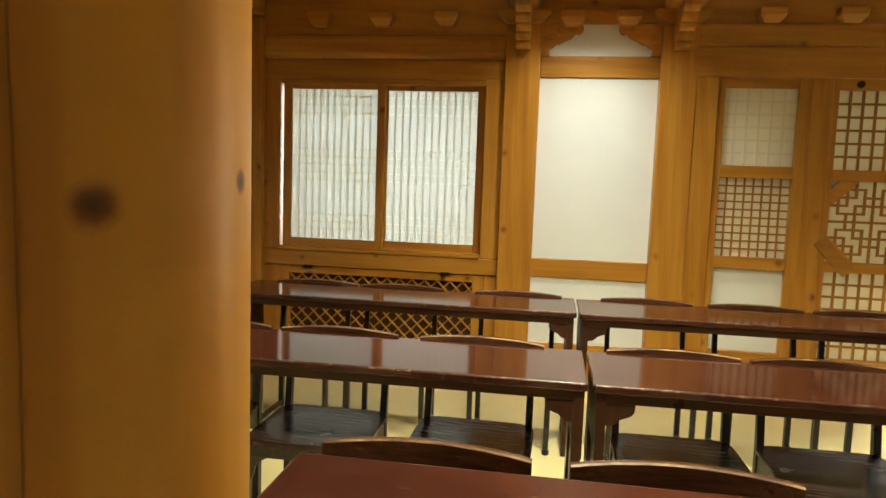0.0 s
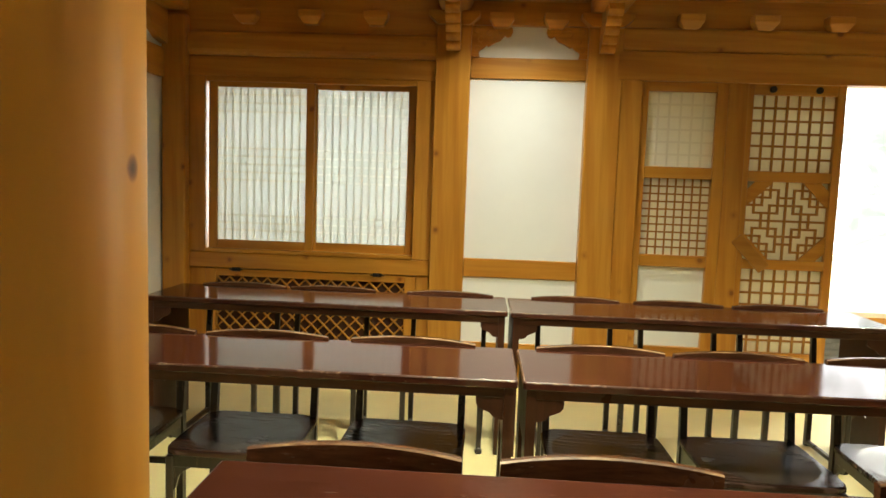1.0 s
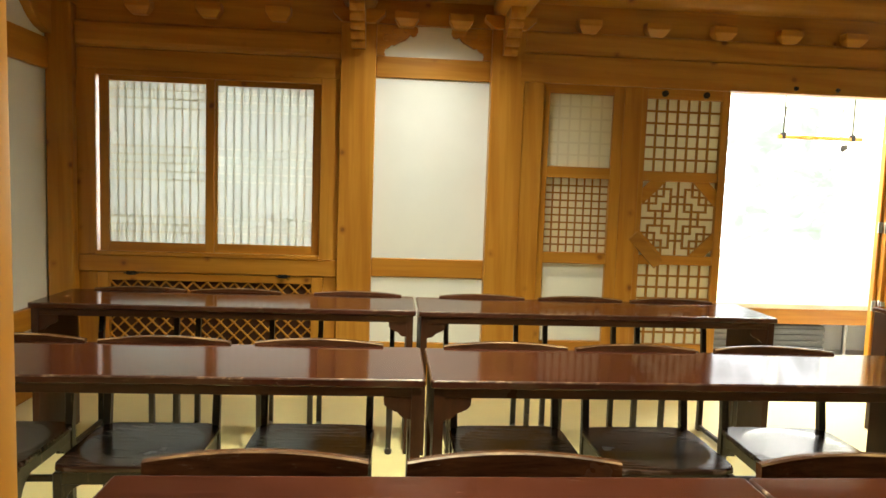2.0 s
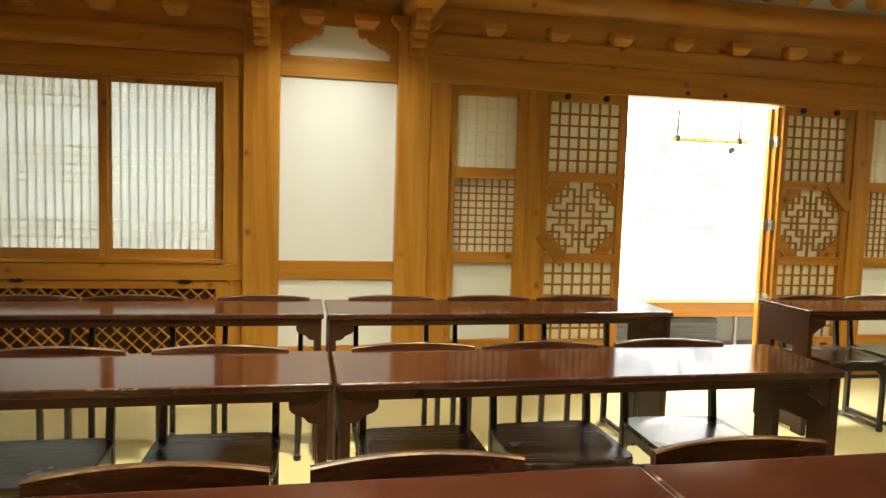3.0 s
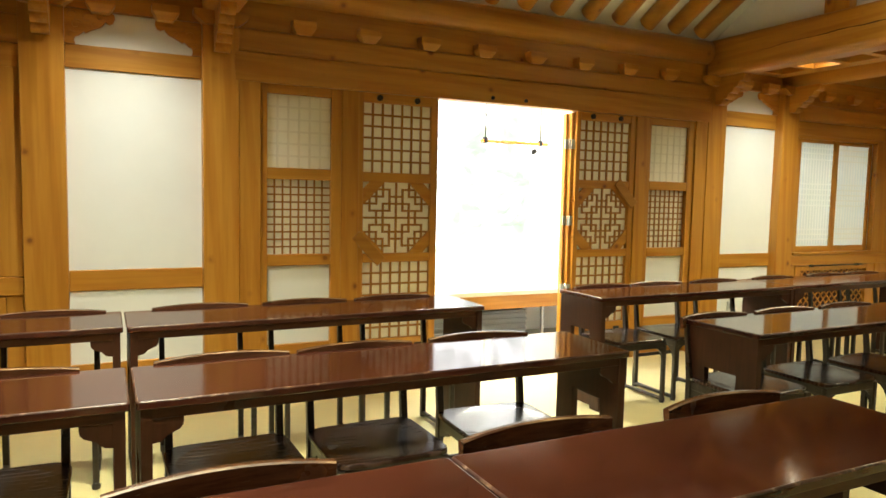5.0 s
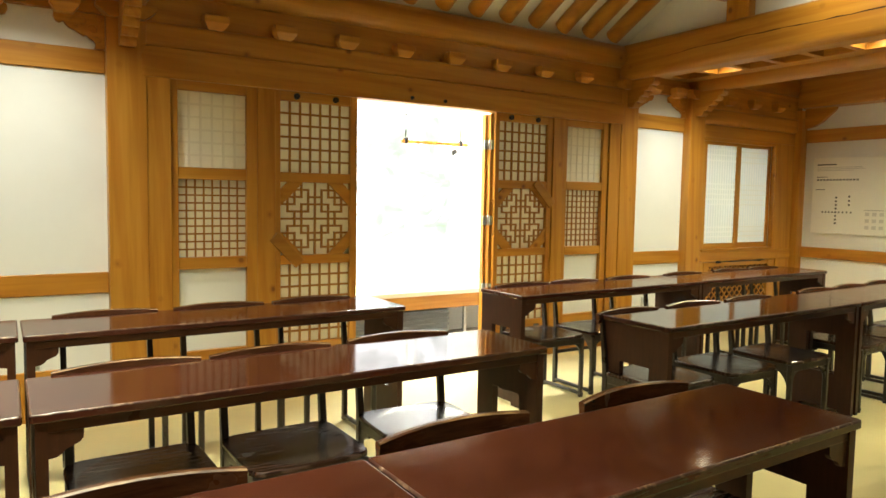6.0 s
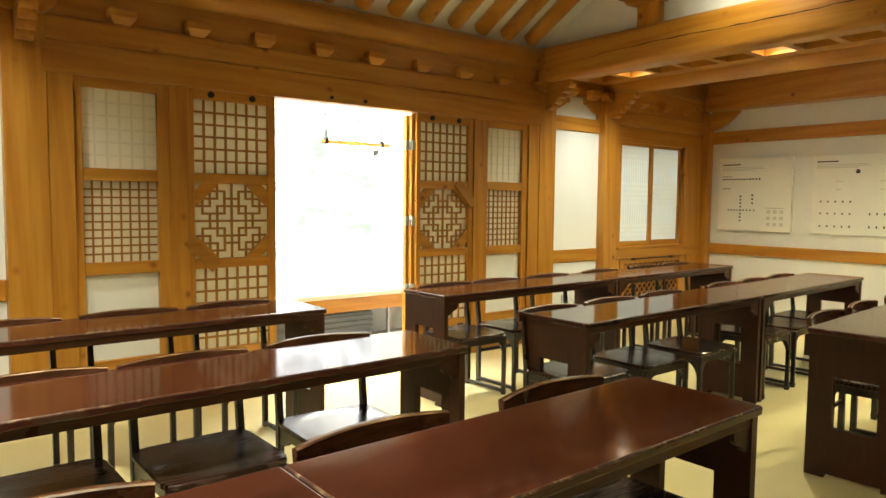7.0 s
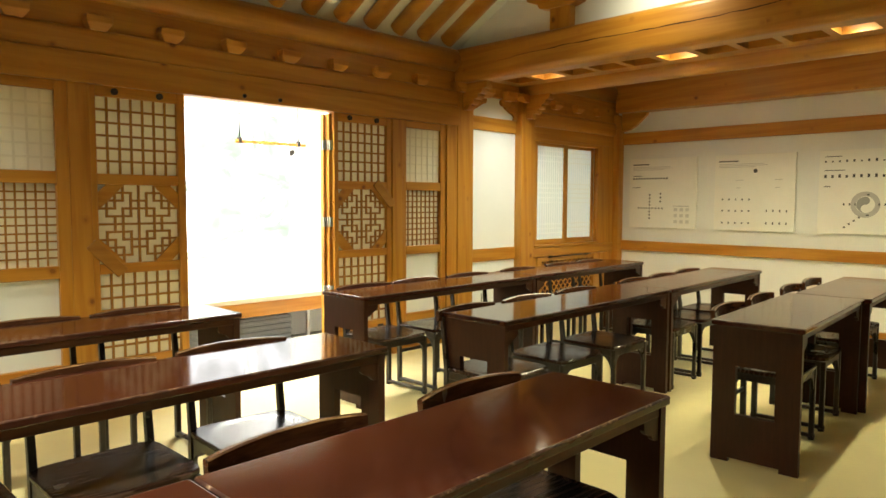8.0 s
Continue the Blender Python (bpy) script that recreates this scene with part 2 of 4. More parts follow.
def plate(us, vs, holes, axis, a, b):
    """A board cut on a grid: cells (i, j) in holes are left out."""
    bm = bmesh.new()
    made = {}

    def vert(i, j, k):
        if (i, j, k) not in made:
            u, v, h = us[i], vs[j], (a, b)[k]
            made[i, j, k] = bm.verts.new({"x": (h, u, v), "y": (u, h, v), "z": (u, v, h)}[axis])
        return made[i, j, k]

    def solid(i, j):
        return 0 <= i < len(us) - 1 and 0 <= j < len(vs) - 1 and (i, j) not in holes
    for i in range(len(us) - 1):
        for j in range(len(vs) - 1):
            if not solid(i, j):
                continue
            for k in (0, 1):
                bm.faces.new([vert(i, j, k), vert(i + 1, j, k), vert(i + 1, j + 1, k), vert(i, j + 1, k)])
            for di, dj, e in ((-1, 0, ((0, 0), (0, 1))), (1, 0, ((1, 0), (1, 1))), (0, -1, ((0, 0), (1, 0))), (0, 1, ((0, 1), (1, 1)))):
                if not solid(i + di, j + dj):
                    p, q = [(i + x, j + y) for x, y in e]
                    bm.faces.new([vert(*p, 0), vert(*q, 0), vert(*q, 1), vert(*p, 1)])
    bmesh.ops.recalc_face_normals(bm, faces=bm.faces)
    return bm


def tube(p, q, r0, r1=None, n=16, rings=1):
    """A round log from p to q."""
    bm = bmesh.new()
    p, q, r1 = Vector(p), Vector(q), r0 if r1 is None else r1
    turn = (q - p).to_track_quat("Z", "Y")
    rows = []
    for i in range(rings + 1):
        f = i / rings
        rows.append([bm.verts.new(p + (q - p) * f + turn @ Vector((math.cos(a) * (r0 + (r1 - r0) * f), math.sin(a) * (r0 + (r1 - r0) * f), 0))) for a in [2 * math.pi * k / n for k in range(n)]])
    for lo, hi in zip(rows, rows[1:]):
        for k in range(n):
            bm.faces.new((lo[k], lo[(k + 1) % n], hi[(k + 1) % n], hi[k])).smooth = True
    bm.faces.new(rows[0][::-1]), bm.faces.new(rows[-1])
    return bm


def mesh_of(bm, material):
    me = bpy.data.meshes.new("mesh")
    bm.to_mesh(me)
    bm.free()
    me.materials.append(material)
    return me


def part(name, bm, material, parent, label=""):
    ob = new(name, mesh_of(bm, material))
    ob.parent = parent
    if label:
        ob["label"] = label
    return ob


def thing(name, label, category, at=(0, 0, 0), group="", kind=""):
    ob = new(name)
    ob.location = at
    return tagged(ob, label, category, group, kind)


def single(name, bm, material, label, category, group="", kind=""):
    return tagged(new(name, mesh_of(bm, material)), label, category, group, kind)


def bar_mesh(material):
    return mesh_of(box(-0.5, 0.5, -0.5, 0.5, -0.5, 0.5, 0), material)


BARS = {m: bar_mesh(m) for m in (SX, SZ, RIB, RIBH, FAINT, DOORRIB, INK, PALEINK, FAINTINK, PX, PZ)}


def bar(name, parent, material, x0, x1, y0, y1, z0, z1):
    """A small straight piece that shares its mesh with its like."""
    ob = new(name, BARS[material])
    ob.parent = parent
    ob.location = ((x0 + x1) / 2, (y0 + y1) / 2, (z0 + z1) / 2)
    ob.scale = (x1 - x0, y1 - y0, z1 - z0)
    return ob


# ---- structure ----
X0, X1, Y0, Y1 = -2.0, 8.05, -2.2, 4.85    # inner faces of west, east, south walls, outer of north
single("floor", box(X0 - 0.2, X1 + 0.2, Y0 - 0.2, 4.78, -0.1, 0, 0), FLOOR, "pale yellow oiled-paper floor, smooth and slightly glossy", "floor", kind="structure")
single("ground", box(-60, 60, 4.78, 120, -0.16, -0.02, 0), DECK, "grey-brown ground outside the hall", "ground", kind="structure")
single("wall_west", box(X0 - 0.2, X0, Y0, 4.9, 0, 3.0, 0), PLASTER, "white plastered wall", "wall", kind="structure")
single("wall_east", box(X1, X1 + 0.2, Y0, 4.9, 0, 3.0, 0), PLASTER, "white plastered wall with wooden rails", "wall", kind="structure")
single("wall_south", box(X0 - 0.2, X1 + 0.2, Y0 - 0.2, Y0, 0, 3.4, 0), PLASTER, "plain white plastered wall", "wall", kind="structure")

# north wall plaster: a board with the two windows and the doorway cut through
us = [X0, -1.72, -0.26, 1.19, 1.65, 1.85, 2.43, 3.67, 4.25, 4.45, 4.91, 6.40, 7.56, X1]
vs = [0, 0.36, 0.85, 0.95, 2.0, 2.03, 2.065, 2.7]
north = plate(us, vs, {(1, 2), (1, 3), (1, 4), (11, 2), (11, 3), (11, 4), (3, 3), (9, 3)} | {(i, j) for i in (5, 7) for j in (1, 2, 3)} | {(6, j) for j in range(7)}, "y", W, W + 0.065)
single("wall_north", north, PLASTER, "white plaster infill of a timber-framed wall", "wall", kind="structure")


def wood(name, bm, material, label, category="beam"):
    return single(name, bm, material, label, category, kind="structure")


def mirrored(x0, x1):
    return ((x0, x1), (2 * AX - x1, 2 * AX - x0))


# posts, full height of the wall
for x0, x1 in mirrored(-0.175, 0.05) + mirrored(0.80, 1.02):
    wood("post", box(x0, x1, W - 0.09, W + 0.10, 0, 2.42, 0.005, 2), PZ, "square honey-coloured pine post", "post")
for x0, x1 in mirrored(-1.99, -1.83):
    wood("post", box(x0, x1, W - 0.12, W + 0.10, 0, 2.42, 0.012, 2), PZ, "square pine corner post", "post")
for x0, x1 in mirrored(1.0, 1.156):
    wood("post", box(x0, x1, W - 0.083, W + 0.05, 0.0, 2.072, 0.003), PZ, "narrow pine door jamb", "post")

for a, b in mirrored(-1.83, -0.175):
    wood("beam", box(a - 0.03, b + 0.03, W - 0.082, W + 0.06, 2.16, 2.325, 0.04, 3), PX, "rounded pine beam over the window")
    wood("trim", box(a, b, W - 0.045, W + 0.02, 2.29, 2.397, 0), PX, "pine board between beam and frieze", "trim")
    wood("trim", box(a, b, W - 0.05, W + 0.02, 2.03, 2.16, 0.004), PX, "dark pine board over the window", "trim")
    wood("trim", box(a, b, W - 0.06, W + 0.02, 0.74, 0.85, 0.006), PX, "pine sill beam under the window", "trim")
    wood("trim", box(a, b, W - 0.03, W + 0.02, 0.0, 0.09, 0.004), PX, "pine base board", "trim")
for a, b in ((-1.84, -1.717), (-0.267, -0.17), (2 * AX + 0.17, 6.40), (7.59, 7.67)):
    wood("trim", box(a, b, W - 0.04, W + 0.02, 0.09, 0.74, 0.003), PZ, "upright pine board beside the heater cover", "trim")
for a, b in mirrored(0.05, 0.80):
    wood("trim", box(a, b, W - 0.014, W + 0.02, 2.06, 2.196, 0.004), PX, "pine rail above the white panel", "trim")
    wood("trim", box(a, b, W - 0.014, W + 0.02, 0.745, 0.872, 0.004), PX, "pine rail below the white panel", "trim")
    wood("trim", box(a, b, W - 0.014, W + 0.02, 0.0, 0.30, 0.004), PX, "pine base board", "trim")
wood("beam", box(0.99, 2 * AX - 0.99, W - 0.092, W + 0.020, 2.062, 2.245, 0.006, 2), PX, "pine lintel beam over the doors")
wood("beam", box(0.99, 2 * AX - 0.99, W - 0.084, W + 0.055, 2.237, 2.397, 0.028, 3), PX, "rounded pine beam over the doors")
wood("beam", box(X0, X1, W - 0.045, W + 0.05, 2.397, 2.66, 0.0), PX, "recessed pine frieze board")
wood("beam", tube((X0, W - 0.03, 2.675), (X1, W - 0.03, 2.675), 0.105, n=28), PX, "round pine purlin along the wall")

# small bearing blocks on the beam: a square head over a foot tapered on all sides
def bearing_block():
    bm = bmesh.new()
    rings = []
    for z, w, y in ((0.048, 0.078, -0.052), (0.004, 0.078, -0.052), (-0.040, 0.046, -0.020)):
        rings.append([bm.verts.new(p) for p in ((-w, y, z), (w, y, z), (w, 0.06, z), (-w, 0.06, z))])
    for p, q in zip(rings, rings[1:]):
        for k in range(4):
            bm.faces.new((p[k], q[k], q[(k + 1) % 4], p[(k + 1) % 4]))
    bm.faces.new(rings[0]), bm.faces.new(rings[-1][::-1])
    bmesh.ops.recalc_face_normals(bm, faces=bm.faces)
    bmesh.ops.bevel(bm, geom=list(bm.edges), offset=0.004, segments=1, affect="EDGES")
    return single("bearing_block", bm, pine("x", "block_pine", 1.15, False), "small tapered pine bearing block on the beam", "block", "bearing blocks")


side = [-1.43, -1.0, -0.57, 0.24, 0.59]
first = None
for v in side + [1.43 + 0.4535 * i for i in range(8)] + [2 * AX - u for u in side]:
    near = min(v, 2 * AX - v)
    at = Matrix.Translation((v, W - 0.075, 2.415 if 0.1 < near < 0.7 else 2.408 if near < 0.1 else 2.427))
    if first is None:
        first = bearing_block()
        first.matrix_basis = at
    else:
        copy_thing(first, at)

# carved scroll plates in the top panels, and carved brackets on the posts
SCROLL = [(0, 0), (0.240, 0), (0.262, -0.010), (0.266, -0.034), (0.255, -0.060), (0.236, -0.070), (0.217, -0.062), (0.213, -0.044), (0.226, -0.036), (0.236, -0.044), (0.230, -0.052),
          (0.222, -0.050), (0.204, -0.074), (0.186, -0.092), (0.157, -0.103), (0.127, -0.120), (0.110, -0.131), (0.098, -0.124), (0.074, -0.146), (0.056, -0.154), (0.048, -0.172), (0.055, -0.198), (0, -0.198)]


CARVED = pine("x", "carved_pine", 1.1, False)


def scroll(x, flip):
    pts = [((-u if flip else u) + x, 2.395 + v) for u, v in SCROLL]
    ob = thing("scroll_plate", "carved pine scroll plate in the corner of the top panel", "carving", group="scroll plates")
    part("plate", bm_prism(bmesh.new(), pts, "y", W - 0.028, W - 0.002), CARVED, ob)
    sg = -1 if flip else 1
    for cu, cv, r in ((0.12, -0.050, 0.036), (0.062, -0.092, 0.034), (0.188, -0.038, 0.026), (0.036, -0.150, 0.024), (0.035, -0.035, 0.028), (0.150, -0.085, 0.014)):
        bm = bmesh.new()
        last = None
        for k in range(13):
            a = 0.5 + k * 0.42
            rr = r * (1 - k / 16)
            c = Vector((x + sg * (cu + rr * math.cos(a)), W - 0.031, 2.395 + cv + rr * math.sin(a)))
            ring = [bm.verts.new(c + Vector((0.003 * math.cos(b) * math.cos(a) * sg, 0.004 * math.sin(b), 0.003 * math.cos(b) * math.sin(a)))) for b in (0, 1.57, 3.14, 4.71)]
            if last:
                for q in range(4):
                    bm.faces.new((last[q], last[(q + 1) % 4], ring[(q + 1) % 4], ring[q]))
            last = ring
        part("scroll_line", bm, CARVED, ob)


for a, b in mirrored(0.05, 0.80):
    scroll(a, False)
    scroll(b, True)



def wing_outline(out, drop, lobes=5):
    """Carved underside of a bracket: a row of round lobes with notches from the tip down to the post."""
    pts = [(0.0, 0.0), (-out, 0.0)]
    for k in range(lobes):
        a, b = Vector((-out, -0.02)).lerp(Vector((-0.03, -drop)), k / lobes), Vector((-out, -0.02)).lerp(Vector((-0.03, -drop)), (k + 1) / lobes)
        along, mid, r = (b - a).normalized(), (a + b) / 2, (b - a).length / 2
        side = Vector((along.y, -along.x)) if along.y < 0 else Vector((-along.y, along.x))
        side = side if side.y < 0 else -side
        for q in range(6):
            f = math.pi * (q + 0.5) / 6
            p = mid - along * r * math.cos(f) + side * r * (0.75 * math.sin(f) - 0.1)
            pts.append((p.x, p.y))
    return pts + [(0.0, -drop)]


for k, xc in enumerate((-0.062, 0.91, 2 * AX - 0.91, 2 * AX + 0.062)):
    ob = thing("carved_bracket", "carved pine bracket under a cross beam at its post", "bracket", (xc, W - 0.09, 2.465), "carved brackets")
    part("wing", prism(wing_outline(0.30, 0.245), "x", -0.045, 0.045), PY, ob, "lobed carved underside")
    part("capital", prism([(-0.165, 0.0), (0.165, 0.0), (0.165, -0.03), (0.10, -0.085), (-0.10, -0.085), (-0.165, -0.03)], "y", -0.05, 0.13, 0.004), PX, ob, "tapered capital block")
for xc, sg in ((X0, 1), (X1, -1)):
    ob = single("corner_bracket", prism([(0, 0), (-0.34, 0), (-0.33, -0.03), (-0.18, -0.16), (-0.10, -0.20), (0, -0.22)], "x", 0 if sg > 0 else -0.06, 0.06 if sg > 0 else 0, 0.004), PY, "stepped pine bracket under the wall beam", "bracket")
    ob.location = (xc, W - 0.12, 2.435)

# strut on the cross beam below the roof
for sgn in (0, 1):
    gx = 2 * AX - 0.91 if sgn else 0.91
    ob = thing("roof_strut", "short pine strut with a carved cross arm on the beam", "strut", (gx, 3.41, 2.75), "roof struts")
    part("post", box(-0.09, 0.09, -0.10, 0.10, 0, 0.60, 0.01, 2), PZ, ob)
    part("arm", prism([(-0.34, 0.36), (0.34, 0.36), (0.33, 0.30), (0.22, 0.26), (0.20, 0.22), (0.12, 0.20), (-0.12, 0.20), (-0.20, 0.22), (-0.22, 0.26), (-0.33, 0.30)], "x", -0.11, 0.11, 0.006), PY, ob, "carved cross arm")
wood("beam", tube((0.86, 3.41, 3.20), (2 * AX - 0.86, 3.41, 3.20), 0.09, n=24), PX, "round pine middle purlin")

# west and east wall rails
for name, xa, xb in (("west", X0, X0 + 0.035), ("east", X1 - 0.035, X1)):
    for z0, z1 in ((2.0, 2.19), (0.42, 0.55), (0, 0.09)) if xa < 0 else ((2.055, 2.20), (0.755, 0.875), (0, 0.09)):
        wood("trim", box(xa, xb, Y0, W - 0.12, z0, z1, 0.004), PY, "pine rail along the plastered wall", "trim")
    wood("beam", box(xa - (0.1 if xa < 0 else 0.16), xb + (0.16 if xa < 0 else 0.1), Y0, W - 0.10, 2.435, 2.78, 0.02, 2), PY, "deep pine wall beam")

# cross beams towards the south
for sgn in (0, 1):
    def mx(v):
        return 2 * AX - v if sgn else v
    a, b = sorted((mx(0.80), mx(1.03)))
    wood("beam", box(a, b, Y0, W - 0.02, 2.46, 2.782, 0.05, 4), PY, "heavy pine cross beam with a long drying crack")
    c = mx(-0.06)
    wood("beam", tube((c, Y0, 2.56), (c, W - 0.02, 2.56), 0.115, n=28), PY, "round pine cross beam")

crack = bmesh.new()
rows = []
rng = random.Random(4)
for i in range(40):
    f = i / 39
    yy = 4.1 - 3.6 * f
    zz = 2.60 + 0.07 * f + 0.012 * math.sin(9 * f) + rng.uniform(-0.005, 0.005)
    h = 0.0045 * math.sin(math.pi * f) ** 0.5 * rng.uniform(0.4, 1.3)
    rows.append([crack.verts.new((2 * AX - 1.031, yy, zz + h)), crack.verts.new((2 * AX - 1.031, yy, zz - h)), crack.verts.new((2 * AX - 1.02, yy, zz))])
for p, q in zip(rows, rows[1:]):
    for k in range(3):
        crack.faces.new((p[k], p[(k + 1) % 3], q[(k + 1) % 3], q[k]))
CRACK = plain("crack_wood", (0.05, 0.02, 0.008), 0.9)
wood("beam_crack", crack, CRACK, "long dark drying crack in the cross beam", "crack")

# ceilings
single("ceiling", box(X0 - 0.2, -0.10, Y0 - 0.2, 4.8, 2.80, 2.86, 0), PX, "pine ceiling over the side bay", "ceiling", kind="structure")
single("ceiling", box(2 * AX + 0.10, X1 + 0.2, Y0 - 0.2, 4.8, 2.80, 2.86, 0), PX, "pine ceiling over the side bay", "ceiling", kind="structure")
RY, RZ = 1.2, 2.80 + (4.55 - 1.2) * 0.566     # ridge: y, and height of the rafters' axis
LOW = Y0 - 0.2
up = 0.045
roof = bm_prism(bmesh.new(), [(4.85, RZ - (4.85 - RY) * 0.566 + up), (RY, RZ + up), (LOW, RZ + up - (RY - LOW) * 0.566), (LOW, RZ + 0.3 - (RY - LOW) * 0.566), (RY, RZ + 0.3), (4.85, RZ + 0.3 - (4.85 - RY) * 0.566)], "x", 0.7, 2 * AX - 0.7)
single("ceiling", roof, PLASTER, "sloping white plastered ceiling between rafters", "ceiling", kind="structure")
for sgn in (0, 1):
    gx = (0.86, 0.92) if not sgn else (2 * AX - 0.92, 2 * AX - 0.86)
    single("wall_gable", bm_prism(bmesh.new(), [(4.7, 2.70), (4.7, 2.75), (RY, RZ + 0.12), (Y0 - 0.1, RZ + 0.12 - (RY - Y0) * 0.566), (Y0 - 0.1, 2.70)], "x", *gx), PLASTER, "white plastered gable above the cross beam", "wall", kind="structure")
first = None
for i in range(-7, 7):
    v = 3.095 + 0.298 * i
    y_low = 4.50
    if first is None:
        d = Vector((0, RY - y_low, (y_low - RY) * 0.566))
        bm = tube((0, 0, 0), d, 0.068, 0.068, 20)
        first = wood("rafter", bm, PY, "round pine rafter", "rafter")
        first.location = (v, y_low, 2.812)
    else:
        copy_thing(first, Matrix.Translation((v, y_low, 2.812)))

# ---- coffered strips between the cross beams, with lamps ----
GLOW, gt, gb = nodes("lamp_glow")
gb.inputs["Emission Color"].default_value = (1.0, 0.88, 0.60, 1)
gb.inputs["Emission Strength"].default_value = 18.0
STEP, CELL = 0.3255, 0.262       # pitch of the coffers and their open length
for sgn in (0, 1):
    xa, xb = (0.04, 0.81) if not sgn else (2 * AX - 0.81, 2 * AX - 0.04)
    xm = 0.36 if not sgn else 2 * AX - 0.36
    n = 19
    top = 3.9945 + STEP + CELL / 2
    ys, cells = [W - 0.05, top], set()
    for i in range(n):
        ys += [ys[-1] - CELL, ys[-1] - STEP]
        cells.add(2 * i + 1)
    ys = ys[::-1]
    cells = {(1, len(ys) - 2 - j) for j in cells}
    single("ceiling_coffer", plate([xa, xm - 0.135, xm + 0.135, xb], ys, cells, "z", 2.545, 2.605), PY, "pine coffered ceiling strip between two cross beams", "ceiling", kind="structure")
    single("ceiling_coffer", box(xa, xb, Y0, W, 2.645, 2.70, 0), PX, "pine boards closing the coffers", "ceiling", kind="structure")
    for i in range(n):
        yc = top - STEP * i - CELL / 2
        if i % 4 != 1 or yc < 1.0:
            continue
        lamp = thing("coffer_light", "warm glowing recessed lamp in a coffer", "ceiling light", (xm, yc, 2.618), "coffer lights")
        part("housing", plate([-0.11, -0.09, 0.09, 0.11], [-0.11, -0.09, 0.09, 0.11], {(1, 1)}, "z", -0.012, 0.027), STEEL, lamp)
        part("diffuser", box(-0.086, 0.086, -0.086, 0.086, -0.002, 0.012, 0.002), GLOW, lamp, "glowing warm white diffuser")
        spot("coffer_lamp", (xm, yc, 2.565 if sgn and yc < 3.4 else 2.600), (xm, yc, 0), (115 if yc > 3.4 else 190) if sgn else (118 if yc > 3.4 else 270), NEAR if yc > 3.4 else MILD if sgn else SOFT, 130 if yc > 3.4 else 164 if sgn else 140, 1.0, 0.04)

# lamp behind the cross beam that washes the gable
spot("gable_uplight", (2 * AX - 1.46, 2.42, 3.05), (2 * AX - 0.98, 2.46, 2.72), 30, SOFT, 120, 0.9, 0.05)

# recessed lamps of the east bay
for yy in (3.1, 1.7):
    lamp = thing("ceiling_light", "round recessed ceiling lamp with a warm glow", "ceiling light", (7.05, yy, 2.80), "east bay lamps")
    part("rim", tube((0, 0, -0.012), (0, 0, 0), 0.075, 0.08, 24), STEEL, lamp)
    part("diffuser", tube((0, 0, -0.016), (0, 0, -0.012), 0.06, 0.06, 24), GLOW, lamp, "glowing warm white diffuser")
    spot("ceiling_lamp", (7.05, yy, 2.77), (7.05, yy, 0), 5, EAST, 150, 0.6, 0.06)


# ---- doors and windows ----
def lattice(parent, x0, x1, z0, z1, nx, nz, y0, y1, w, mats=(SX, SZ), name="slat"):
    for i in range(1, nx):
        c = x0 + (x1 - x0) * i / nx
        bar(name, parent, mats[1], c - w / 2, c + w / 2, y0, y1, z0, z1)
    for j in range(1, nz):
        c = z0 + (z1 - z0) * j / nz
        bar(name, parent, mats[0], x0, x1, y0 + 0.0015, y1, c - w / 2, c + w / 2)


def frame_boards(parent, xs, zs, y0, y1):
    """A joined frame: two stiles and rails between them. zs: pairs of rail heights."""
    for a, b in ((xs[0], xs[1]), (xs[2], xs[3])):
        part("stile", box(a, b, y0, y1, zs[0][0], zs[-1][1], 0.003), PZ, parent)
    for a, b in zs:
        part("rail", box(xs[1], xs[2], y0 + 0.002, y1, a, b, 0.003), PX, parent)


FRET = ["CCaLL", "CbSSL", "aSSdx", "LSd..", "LLx.."]    # one quarter, from the centre outwards: a slat runs between unlike letters


def fret(parent, cx, cz, half, y0, y1, w):
    """Stepped key-fret, mirrored into the four quarters, inside an octagon."""
    n = len(FRET)
    u = half / n
    runs = []
    for line in range(n):
        start = None
        for i in range(n + 1):
            edge = i < n and (line == 0 or FRET[i][line - 1] != FRET[i][line])
            if edge and start is None:
                start = i
            if not edge and start is not None:
                runs.append((line, start, i))
                start = None
    for v, a, b in runs:
        for sv in ((1,) if v == 0 else (1, -1)):
            for su in (1, -1):
                lo, hi = sorted((su * (a * u - w / 2 if a else 0), su * min(b * u + w / 2, half)))
                bar("fret_slat", parent, SX, cx + lo, cx + hi, y0, y1, cz + sv * v * u - w / 2, cz + sv * v * u + w / 2)
                bar("fret_slat", parent, SZ, cx + sv * v * u - w / 2, cx + sv * v * u + w / 2, y0 + 0.001, y1, cz + lo, cz + hi)
    for su in (1, -1):
        for sv in (1, -1):
            d = half * 0.80
            ob = bar("brace", parent, PX, -0.120, 0.120, -0.008, 0.008, -0.040, 0.040)
            ob.location = (cx + su * d, y0 - 0.004, cz + sv * d)
            ob.rotation_euler = (0, radians(45 * su * sv), 0)


